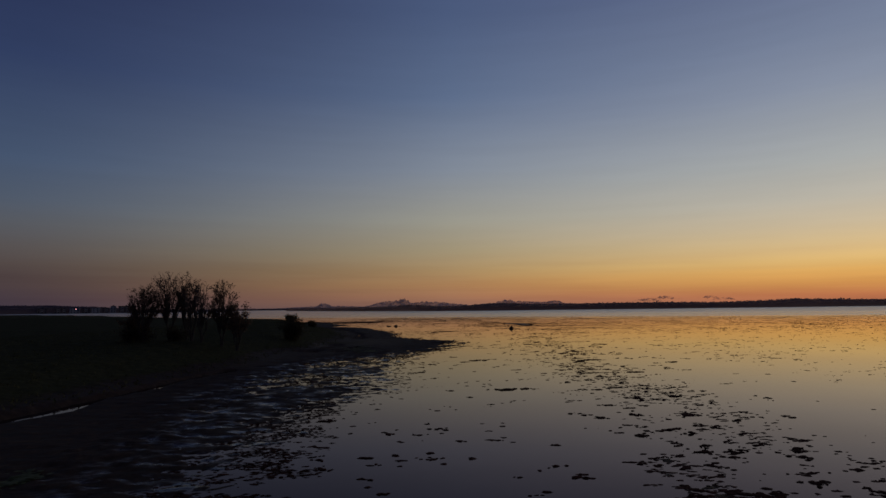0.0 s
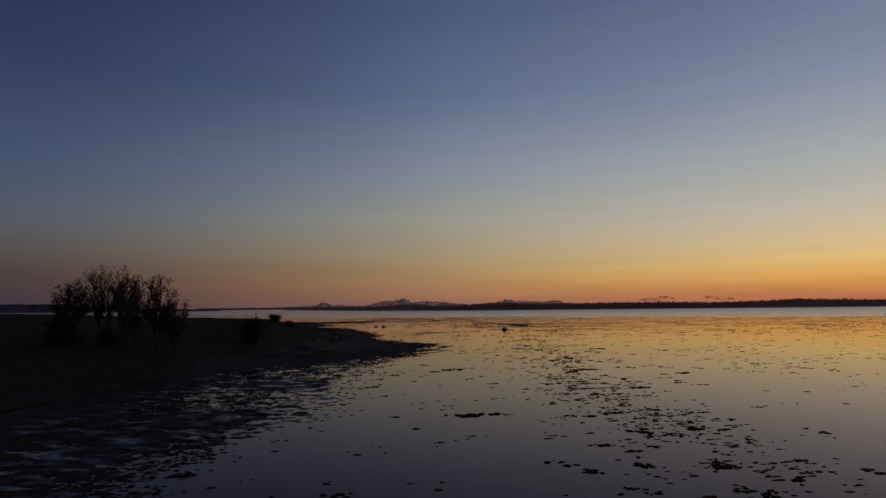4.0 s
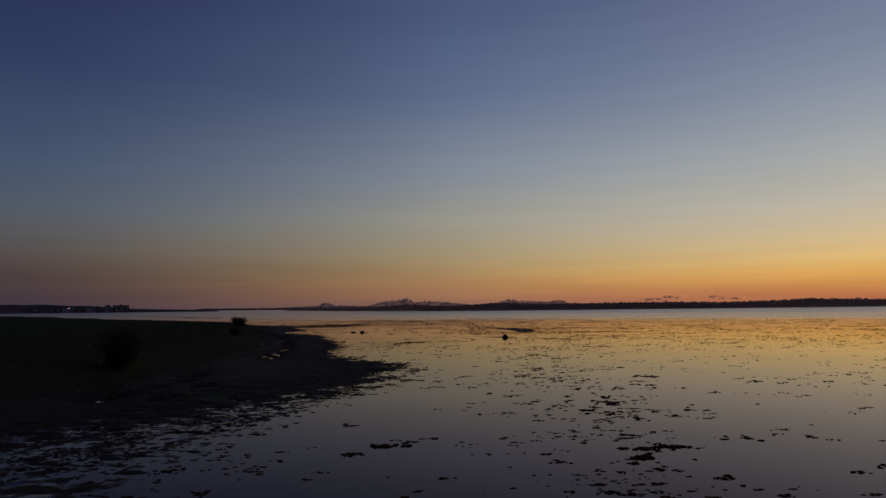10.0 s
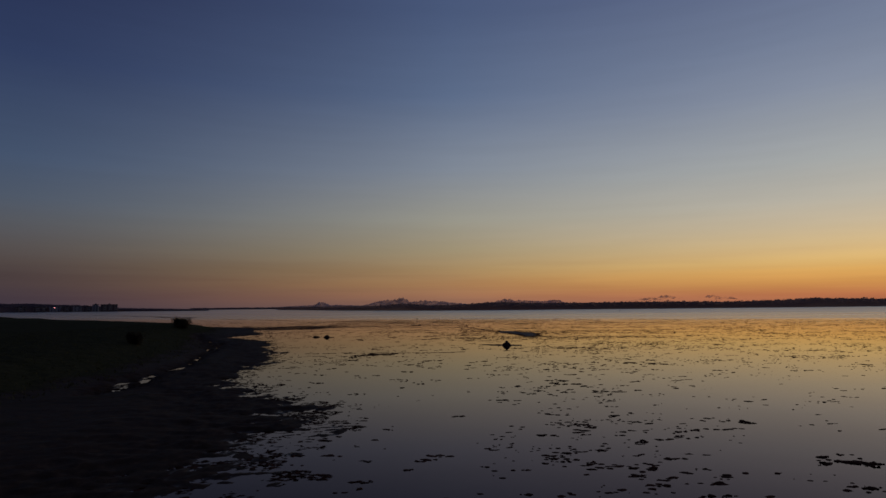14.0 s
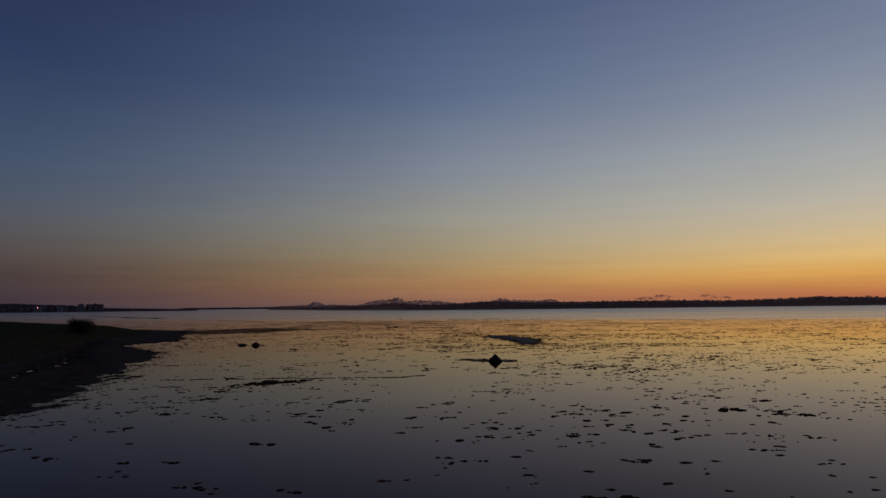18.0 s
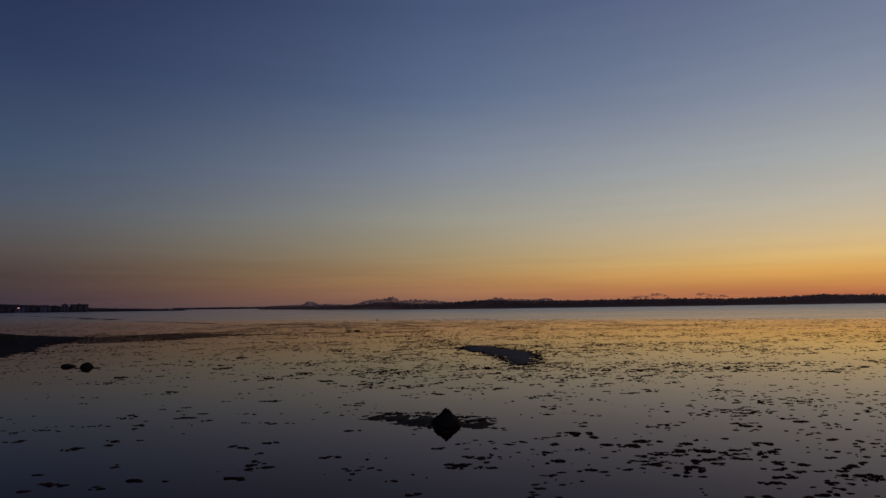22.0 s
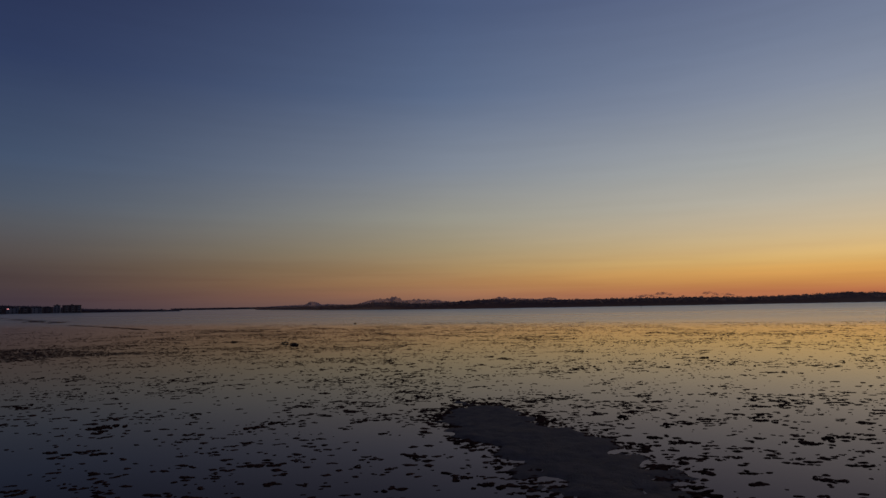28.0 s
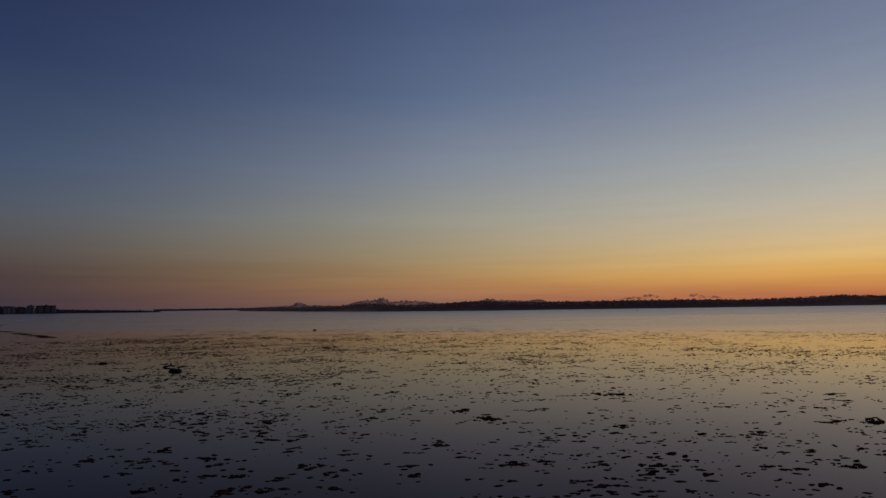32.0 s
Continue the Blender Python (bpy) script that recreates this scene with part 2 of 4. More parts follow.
# far woods: aerial haze is put into the base colour, far paler than leaves
HAZED_WOODS = make_woods("far_woods_in_haze", (0.48, 0.30, 0.22), (0.66, 0.42, 0.31), 0.05)
LEAF = make_woods("leaves", (0.11, 0.066, 0.042), (0.25, 0.155, 0.090), 2.0)
SCRUB = make_woods("scrub_leaves", (0.045, 0.037, 0.023), (0.11, 0.087, 0.050), 2.0)
# western woods and both slopes: distance haze painted in as lifted colour, duller westward
HAZED_WEST_WOODS = make_woods("western_woods_in_haze", (0.26, 0.20, 0.21), (0.36, 0.28, 0.29), 0.05)
HAZED_WEST_HILL = make_woods("western_slope_in_haze", (0.20, 0.15, 0.16), (0.27, 0.21, 0.22), 0.02)
HAZED_HILL = make_woods("wooded_slope_in_haze", (0.34, 0.24, 0.21), (0.43, 0.31, 0.27), 0.02)


def make_cloud(name, thin):
    """thin: how much of the sky behind shows through, from the thickest to the most torn parts."""
    m = bpy.data.materials.new(name)
    m.use_nodes = True
    g = Nodes(m.node_tree)
    at = g.add("ShaderNodeTexCoord").outputs["Object"]
    tone = g.ramp(g.noise(at, 0.01, 4.0), [(0.3, (0.30, 0.31, 0.39, 1)), (0.7, (0.38, 0.39, 0.48, 1))])
    front, through_ = g.add("ShaderNodeBsdfDiffuse"), g.add("ShaderNodeBsdfTranslucent")
    g.link(tone, front.inputs[0])
    g.link(tone, through_.inputs[0])
    both = g.add("ShaderNodeMixShader")
    both.inputs[0].default_value = 0.42
    g.link(front.outputs[0], both.inputs[1])
    g.link(through_.outputs[0], both.inputs[2])
    torn = g.add("ShaderNodeMixShader")
    g.link(g.range(g.noise(g.stretched(at, 1.0, 1.0, 2.0), 0.03, 4.0), 0.38, 0.62, thin[0], thin[1], True), torn.inputs[0])
    g.link(both.outputs[0], torn.inputs[1])
    g.link(g.add("ShaderNodeBsdfTransparent").outputs[0], torn.inputs[2])
    g.link(torn.outputs[0], g.add("ShaderNodeOutputMaterial").inputs[0])
    return m


def make_lamp_glow():
    m = bpy.data.materials.new("lamp_glow")
    m.use_nodes = True
    g = Nodes(m.node_tree)
    e = g.add("ShaderNodeEmission")
    e.inputs[0].default_value, e.inputs[1].default_value = (1.0, 0.36, 0.38, 1), 1.8
    g.link(e.outputs[0], g.add("ShaderNodeOutputMaterial").inputs[0])
    return m


CLOUD, WISP, LAMP = make_cloud("cloud_vapour", (0.1, 0.35)), make_cloud("torn_cloud", (0.3, 0.92)), make_lamp_glow()


# ---- building helpers ----
def mesh_of(name, verts, faces, mat, smooth=True):
    me = bpy.data.meshes.new(name)
    me.from_pydata([tuple(v) for v in verts], [], [tuple(f) for f in faces])
    me.materials.append(mat)
    if smooth:
        me.polygons.foreach_set("use_smooth", [True] * len(me.polygons))
    me.update()
    return me


def from_bmesh(name, bm, mat, smooth=False):
    me = bpy.data.meshes.new(name)
    bm.to_mesh(me)
    bm.free()
    me.materials.append(mat)
    if smooth:
        me.polygons.foreach_set("use_smooth", [True] * len(me.polygons))
    return me


def part(name, me, parent, label=""):
    ob = new(name, me)
    ob.parent = parent
    return tagged(ob, label)


def thing(name, place, label, category, group="", kind=""):
    ob = new(name)
    ob.location = place
    return tagged(ob, label, category, group, kind)


class Soup:
    """Collects faces for one mesh."""

    def __init__(self):
        self.v, self.f = [], []

    def face(self, *points):
        n = len(self.v)
        self.v += points
        self.f.append(tuple(range(n, n + len(points))))

    def tube(self, a, b, ra, rb, sides=5):
        way = (b - a).normalized()
        u = way.orthogonal().normalized()
        w = way.cross(u)
        n = len(self.v)
        for p, r in ((a, ra), (b, rb)):
            for k in range(sides):
                t = 2 * math.pi * k / sides
                self.v.append(p + (u * math.cos(t) + w * math.sin(t)) * r)
        for k in range(sides):
            j = (k + 1) % sides
            self.f.append((n + k, n + j, n + sides + j, n + sides + k))

    def box(self, x0, y0, z0, x1, y1, z1):
        n = len(self.v)
        self.v += [Vector((x, y, z)) for z in (z0, z1) for x, y in ((x0, y0), (x1, y0), (x1, y1), (x0, y1))]
        self.f += [tuple(n + k for k in q) for q in ((3, 2, 1, 0), (4, 5, 6, 7), (0, 1, 5, 4), (1, 2, 6, 5), (2, 3, 7, 6), (3, 0, 4, 7))]

    def mesh(self, name, mat, smooth=False):
        return mesh_of(name, self.v, self.f, mat, smooth)


def distance_inside(px, py, outline):
    """Signed distance to a closed outline, positive inside."""
    best = np.full(px.shape, 1e9)
    inside = np.zeros(px.shape, bool)
    n = len(outline)
    for k in range(n):
        (ax, ay), (bx, by) = outline[k], outline[(k + 1) % n]
        dx, dy = bx - ax, by - ay
        t = np.clip(((px - ax) * dx + (py - ay) * dy) / (dx * dx + dy * dy), 0, 1)
        best = np.minimum(best, np.hypot(px - ax - t * dx, py - ay - t * dy))
        if ay != by:
            inside ^= ((ay > py) != (by > py)) & (px < dx * (py - ay) / dy + ax)
    return np.where(inside, best, -best)


def wobble(px, py, sx, sy, seed=0.0):
    """Smooth noise over the plan, about -1 to 1."""
    flat = zip(px.ravel().tolist(), py.ravel().tolist())
    return np.array([noise.fractal((x * sx, y * sy, seed), 1.0, 2.0, 3) for x, y in flat]).reshape(px.shape)


# ---- ground: one sheet, the grassy point, its mud edge and the bed of the lake ----
SHORE = [(-8.5, -90), (-8.6, 0), (-9.4, 8), (-11.4, 16), (-12.6, 25), (-11.4, 32), (-9.4, 38), (-7.2, 42), (-5.0, 45.6), (-2.9, 50),
         (-2.1, 57.6), (-5.4, 63), (-8.8, 67), (-9.9, 71), (-10.5, 76), (-10.1, 79), (-11.4, 83), (-12.2, 87), (-14.2, 92.4), (-16.8, 101), (-18.8, 106),
         (-22.2, 110.3), (-26.4, 115), (-27.6, 119), (-25.0, 124), (-28, 132), (-31, 138), (-36, 154), (-50, 163), (-90, 198), (-195, 285), (-420, 430), (-900, 520), (-900, -90)]
TURF = [(-19.6, -90), (-19.6, 8), (-19.4, 16), (-18.8, 24), (-17.4, 33), (-17.2, 42), (-15.5, 50), (-15.5, 60), (-16.5, 70), (-18.5, 80), (-20.5, 90), (-25, 101),
        (-33, 124), (-37, 140), (-42, 152), (-95, 192), (-200, 278), (-425, 420), (-895, 505), (-895, -90)]
BAR = [(11.7, 125.6), (12.5, 128.7), (13.8, 127.6), (14.2, 125.4), (15.6, 123.4), (16.1, 121), (15.9, 117), (15.3, 113.6), (14.2, 112.3),
       (14.0, 115), (13.6, 118.5), (13.2, 121.4), (12.3, 123)]
ROCK_MUD = [(6.9, 96.3), (7.3, 97.4), (9, 97.2), (10.8, 95.8), (10.6, 94.6), (8.9, 94.7)]
FLATS = [(-12, -20), (-9.0, -4), (-8.9, 5), (-8.9, 11), (-7.9, 15), (-6.4, 19.3), (-6.7, 23.5), (-7.0, 30), (-6.6, 35), (-5.2, 41), (-3.4, 46), (-8, 46), (-13, 30), (-13, 0)]
WEEDY_BARS = [[(2.0, 5.8), (2.8, 6.1), (3.1, 5.0), (3.4, 4.4), (2.7, 4.0), (2.1, 4.9)], [(1.9, 3.5), (3.0, 3.4), (3.9, 2.8), (3.4, 2.0), (1.8, 2.0)],
              [(-44, 146), (-44, 155), (-38, 154), (-34, 155), (-32.5, 159.5), (-30, 163.2), (-25.8, 163.4), (-21, 160.2), (-15.4, 156.8), (-9, 156.2), (-18, 153), (-19.4, 150), (-20.8, 146), (-23.4, 144), (-27, 140.8), (-31, 141)]]
MUD_PATCH = [(-12.0, 27.6), (-11.5, 30.1), (-9.2, 30.8), (-7.0, 29.2), (-6.7, 27.3), (-7.1, 26.0), (-8.7, 24.9), (-10.2, 25.3)]
POOLS = [(-15.3, 42.8, 1.0), (-14.8, 43.9, 0.9), (-14.1, 46.5, 0.6), (-13.6, 49.0, 0.7), (-14.2, 51.4, 0.8), (-12.1, 42.8, 0.6), (-11.6, 46.6, 0.7), (-12.1, 33.0, 0.9), (-11.4, 36.4, 0.8)]
# a shallow creek along the foot of the grass: x, y, half width
CREEK = [(-13.4, 62.5, 0.6), (-13.7, 65.5, 1.2), (-14.3, 68.0, 1.5), (-15.0, 72, 0.7), (-15.0, 74.5, 0.9), (-15.8, 78.5, 0.55), (-16.8, 82, 0.8), (-17.6, 85, 0.7),
         (-18.6, 89, 0.8), (-20, 93, 1.2), (-20.8, 97, 1.8), (-24.5, 104, 1.2), (-29, 112, 1.1), (-33, 121, 0.9)]


# a rill along the foot of the grass where the flight begins, and its standing pools
RILL = [(-20.0, 8.0, 0.35), (-18.9, 11.0, 0.6), (-18.4, 13.4, 0.75), (-18.3, 16.5, 0.30), (-17.8, 19.5, 0.40), (-17.6, 23.5, 0.25), (-16.6, 28.0, 0.35)]


def ground_height(px, py):
    px, py = np.asarray(px, float), np.asarray(py, float)
    s = distance_inside(px, py, SHORE)
    g = distance_inside(px, py, TURF)
    near = (np.abs(px) < 120) & (py > -60) & (py < 260)
    streaky = np.zeros(px.shape)
    lumpy = np.zeros(px.shape)
    fine = np.zeros(px.shape)
    stria = np.zeros(px.shape)
    if near.any():
        streaky[near] = wobble(px[near], py[near], 0.55, 0.75, 3.1)
        lumpy[near] = wobble(px[near], py[near], 1.4, 1.9, 7.7)
        stria[near] = wobble(px[near], py[near], 0.9, 3.0, 11.0)
        fine[near] = wobble(px[near], py[near], 4.4, 5.0, 2.2)
    gentle = np.interp(py, [58, 68], [0.026, 0.055])
    rising = np.where(py < 44, s * 0.030, np.where(s < 3, s * gentle, 3 * gentle + (s - 3) * 0.06))
    z = np.clip(rising, -0.6, 0.26) + np.where(py < 14, 0.035, 0.085) * streaky * np.exp(-(s / 7.0) ** 2) + 0.035 * lumpy * np.exp(-(s / 9.0) ** 2) + 0.05 * fine * np.exp(-(s / 6.0) ** 2) + 0.060 * stria * np.exp(-((s - 1.5) / 3.6) ** 2)
    z = np.where(s < -6, np.minimum(z, -0.1), z)
    for x, y, r in POOLS:
        wet = np.clip(1.3 * np.exp(-((px - x) ** 2 + (py - y) ** 2) / r ** 2), 0, 1)
        z += wet * (0.14 * lumpy + 0.10 * fine - 0.05 - np.maximum(z, -0.1))
    cut = np.zeros(px.shape)
    for (ax, ay, aw), (bx, by, bw) in zip(CREEK, CREEK[1:]):
        dx, dy = bx - ax, by - ay
        t = np.clip(((px - ax) * dx + (py - ay) * dy) / (dx * dx + dy * dy), 0, 1)
        d = np.hypot(px - ax - t * dx, py - ay - t * dy)
        cut = np.maximum(cut, np.exp(-(d / (0.98 * (aw + (bw - aw) * t))) ** 2))
    z += np.clip(cut * 1.15, 0, 1) * (0.16 * lumpy + 0.16 * fine + 0.08 * stria - 0.022 - np.maximum(z, -0.1))
    rill = np.zeros(px.shape)
    for (ax, ay, aw), (bx, by, bw) in zip(RILL, RILL[1:]):
        dx, dy = bx - ax, by - ay
        t = np.clip(((px - ax) * dx + (py - ay) * dy) / (dx * dx + dy * dy), 0, 1)
        rill = np.maximum(rill, np.exp(-(np.hypot(px - ax - t * dx, py - ay - t * dy) / (aw + (bw - aw) * t)) ** 2))
    z -= rill * (0.46 + 0.10 * lumpy)
    rise = np.clip(g / 7.0, 0, 1)
    z += rise * rise * (3 - 2 * rise) * (0.95 + 0.12 * streaky) + np.clip(g, 0, 60) * 0.002 + 0.03 * lumpy * (g > 0) + np.clip(-px - 45, 0, 130) * 0.0105 * rise
    f = distance_inside(px, py, FLATS)
    z = np.where(f > -2, np.maximum(z, np.clip(f * 0.03, -0.3, -0.008) + np.where(py < 20, np.clip((f - 0.4) * 0.045, 0, 0.065), 0.0) + 0.03 * lumpy + 0.03 * fine + 0.06 * stria), z)
    for outline, top, rough in ((MUD_PATCH, 0.035, 1.0), (BAR, 0.045, 1.1), (ROCK_MUD, 0.0, 1.3), (WEEDY_BARS[0], -0.015, 1.0), (WEEDY_BARS[1], -0.015, 1.0), (WEEDY_BARS[2], -0.012, 1.0)):
        b = distance_inside(px, py, outline) + (0.45 * streaky + 0.5 * lumpy if outline is BAR else 0.0)
        z = np.maximum(z, np.clip(b * 0.10, -0.4, top) + rough * (0.03 * lumpy + 0.035 * fine))
    return z


def ground_at(x, y):
    return float(ground_height(np.array([x]), np.array([y]))[0])


def make_ground_sheet():
    def axis(steps, far):
        """steps: (from, to, step) stretches; beyond them the cells widen out to the horizon."""
        fine = [v for lo, hi, step in steps for v in np.arange(lo, hi - step * 0.5, step)]
        left, right = [], []
        a, gap = fine[0], steps[0][2]
        while a > -far:
            gap *= 1.22
            a -= gap
            left.append(a)
        b, gap = fine[-1], steps[-1][2]
        while b < far:
            gap *= 1.22
            b += gap
            right.append(b)
        return np.array(left[::-1] + fine + right)

    xs = axis([(-46.0, -14.0, 0.30), (-14.0, 0.0, 0.13), (0.0, 18.5, 0.24)], 4800)
    ys = axis([(-14.0, 66.0, 0.15), (66.0, 162.0, 0.27)], 4800)
    gx, gy = np.meshgrid(xs, ys)
    gz = ground_height(gx, gy)
    n, m = len(xs), len(ys)
    verts = np.stack([gx.ravel(), gy.ravel(), gz.ravel()], 1)
    i = np.arange((m - 1) * (n - 1))
    a = (i // (n - 1)) * n + i % (n - 1)
    faces = np.stack([a, a + 1, a + n + 1, a + n], 1)
    me = bpy.data.meshes.new("ground")
    me.from_pydata(verts.tolist(), [], faces.tolist())
    me.materials.append(GROUND)
    me.polygons.foreach_set("use_smooth", [True] * len(me.polygons))
    tagged(new("ground", me), "dark grassy point with a wet mud shore and lake bed", "ground", kind="structure")


make_ground_sheet()

water = new("water", mesh_of("water", [(-4900, -4900, 0), (4900, -4900, 0), (4900, 4900, 0), (-4900, 4900, 0)], [(0, 1, 2, 3)], WATER))
tagged(water, "still lake water mirroring the orange and blue dusk sky", "water", kind="structure")


# ---- far shores ----
def along(line, step):
    out = []
    for (ax, ay, ah), (bx, by, bh) in zip(line, line[1:]):
        n = max(1, int(math.hypot(bx - ax, by - ay) / step))
        out += [(ax + (bx - ax) * k / n, ay + (by - ay) * k / n, ah + (bh - ah) * k / n) for k in range(n)]
    return out


def crown_leaves(soup, at, wide, tall, rng, spiky):
    """One far tree: sprays of foliage, open to the light behind them."""
    for _ in range(14):
        h = rng.random() ** 0.8
        reach = wide * 0.5 * (1 - h * (0.85 if spiky else 0.55)) * math.sqrt(rng.random())
        t = rng.uniform(0, 6.283)
        c = Vector((at[0] + reach * math.cos(t), at[1] + reach * math.sin(t), at[2] + tall * h * 0.86))
        r = rng.uniform(0.12, 0.22) * min(wide, tall * 1.3)
        u = Vector((rng.uniform(-1, 1), rng.uniform(-1, 1), rng.uniform(-0.5, 0.5))).normalized()
        w = u.cross(Vector((rng.uniform(-0.5, 0.5), rng.uniform(-0.5, 0.5), 1))).normalized().cross(u)
        soup.face(*[c + u * r * math.cos(k) * rng.uniform(0.6, 1.3) + w * r * math.sin(k) * rng.uniform(0.6, 1.3) for k in (0.0, 1.26, 2.51, 3.77, 5.03)])


def far_shore(name, line, deep, seed, label, spiky, gap, tree, slope, foliage):
    """A wooded slope with crowns along it. line: x, y and the height of the tree tops."""
    rng = random.Random(seed)
    bank, woods = Soup(), Soup()
    row = along(line, 5.0)
    for k, (x, y, h) in enumerate(row):
        d = math.hypot(x, y)
        ox, oy = x / d, y / d
        top = max(h - tree * 0.7, 0.8) * (1.0 + 0.07 * noise.noise((x * 0.03, y * 0.03, seed)))
        low = max(0.5, top * 0.5) * rng.uniform(0.85, 1.15)
        bank.v += [Vector((x, y, -0.5)), Vector((x + ox * 2, y + oy * 2, low)), Vector((x + ox * deep * 0.4, y + oy * deep * 0.4, top))]
        if k:
            a, b = 3 * (k - 1), 3 * k
            bank.f += [(a + j, b + j, b + j + 1, a + j + 1) for j in range(2)]
    tagged(new(name + "_bank", bank.mesh(name + "_bank", slope, True)), "low dark wooded slope of the far lake shore", "shore", kind="structure")
    for x, y, h in along(line, gap):
        d = math.hypot(x, y)
        for _ in range(4):
            inward = rng.random() * deep * 0.5
            lift = max(h - tree * 0.8, 0.3) * min(1.0, 0.5 + inward / (deep * 0.8))
            tall = tree * rng.uniform(0.58, 0.76) * (1.4 if rng.random() < 0.015 else 1.0)
            p = (x + x / d * inward + rng.uniform(-3, 3), y + y / d * inward, lift - 0.6)
            crown_leaves(woods, p, tree * rng.uniform(1.3, 3.0), tall, rng, rng.random() < spiky)
    tagged(new(name + "_woods", woods.mesh(name + "_woods", foliage)), label, "far woods", kind="stuff")


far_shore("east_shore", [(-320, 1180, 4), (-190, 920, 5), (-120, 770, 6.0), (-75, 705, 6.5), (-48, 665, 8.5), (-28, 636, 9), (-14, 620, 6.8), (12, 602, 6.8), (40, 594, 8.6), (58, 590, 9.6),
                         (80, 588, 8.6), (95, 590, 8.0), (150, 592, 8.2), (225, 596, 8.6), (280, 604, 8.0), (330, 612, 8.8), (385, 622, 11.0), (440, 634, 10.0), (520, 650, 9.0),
                         (640, 640, 10), (800, 600, 10), (1200, 420, 12), (1500, 0, 12)], 60, 5, "dark low woods on the far shore against the afterglow", 0.12, 3.0, 2.6, HAZED_HILL, HAZED_WOODS)
far_shore("west_shore", [(-417, 1082, 3.5), (-455, 1088, 5), (-520, 1095, 6.5), (-585, 1100, 8.5), (-650, 1080, 14), (-720, 1050, 17), (-800, 1010, 18), (-880, 960, 19),
                         (-1000, 860, 20), (-1200, 600, 20), (-1400, 100, 20)], 80, 6, "hazy wooded rise on the far western shore", 0.1, 4.0, 3.0, HAZED_WEST_HILL, HAZED_WEST_WOODS)
far_shore("north_shore", [(-800, 1900, 8), (-560, 1900, 8), (-300, 1880, 9), (-100, 1850, 10), (200, 1850, 11)], 120, 7, "thin dark line of the farthest shore", 0.1, 9.0, 4.0, HAZED_WEST_HILL, HAZED_WEST_WOODS)


# ---- apartment blocks on the western shore ----
def apartment_block(x, y, wide, deep, storeys, turn, pale):
    block = thing("apartment_building", (x, y, 0.6), "pale rendered apartment block by the far shore" if pale else "dark brick apartment block by the far shore", "building", "shore apartments")
    block.rotation_euler = (0, 0, radians(turn))
    high = storeys * 3.0
    body = Soup()
    body.box(-wide / 2, 0, 0, wide / 2, deep, high)
    part("wall", body.mesh("wall", STUCCO if pale else BRICKWORK), block)
    roof = Soup()
    roof.box(-wide / 2 - 0.4, -0.4, high, wide / 2 + 0.4, deep + 0.4, high + 0.5)
    roof.box(-1.5, deep * 0.4, high + 0.5, 1.5, deep * 0.6, high + 1.9)
    part("roof", roof.mesh("roof", ROOFING), block)
    bays = max(2, int(wide / 4.2))
    glass = Soup()
    glass.box(-0.95, -0.06, 0, 0.95, 0.02, 1.7)
    pane = glass.mesh("window", GLAZING)
    slab = Soup()
    slab.box(-1.6, -1.3, -0.15, 1.6, 0, 0)
    slab.box(-1.6, -1.3, 0, 1.6, -1.22, 0.95)
    slab = slab.mesh("balcony", STUCCO)
    for s in range(storeys):
        for b in range(bays):
            cx = -wide / 2 + wide * (b + 0.5) / bays
            w = part("window", pane, block)
            w.location = (cx, -0.004, s * 3.0 + 0.8)
            if s and b % 2:
                k = part("balcony", slab, block)
                k.location = (cx, 0, s * 3.0 + 0.1)


for x, y, wide, storeys, pale in ((-590, 1072, 26, 4, False), (-613, 1070, 9, 4, True), (-627, 1068, 12, 3, False), (-643, 1066, 12, 3, True), (-659, 1063, 14, 3, False),
                                  (-678, 1060, 16, 3, True), (-700, 1052, 18, 3, False), (-728, 1046, 16, 3, False)):
    apartment_block(x, y, wide, 12, storeys, 28, pale)


def street_lamp(x, y):
    lamp = thing("street_lamp", (x, y, 0.5), "steel street lamp burning reddish white on the far shore", "lamp")
    pole, head, bulb = Soup(), Soup(), Soup()
    pole.tube(Vector((0, 0, 0)), Vector((0, 0, 7.2)), 0.14, 0.09, 8)
    pole.tube(Vector((0, 0, 7.1)), Vector((0.2, -1.2, 7.5)), 0.07, 0.06, 6)
    part("pole", pole.mesh("pole", STEEL), lamp)
    head.box(-0.35, -1.9, 7.45, 0.65, -0.9, 7.65)
    part("housing", head.mesh("housing", STEEL), lamp)
    bulb.box(-0.55, -2.0, 6.6, 0.75, -0.9, 7.44)
    part("bulb", bulb.mesh("bulb", LAMP), lamp, "glowing reddish lens")


street_lamp(-617, 968)


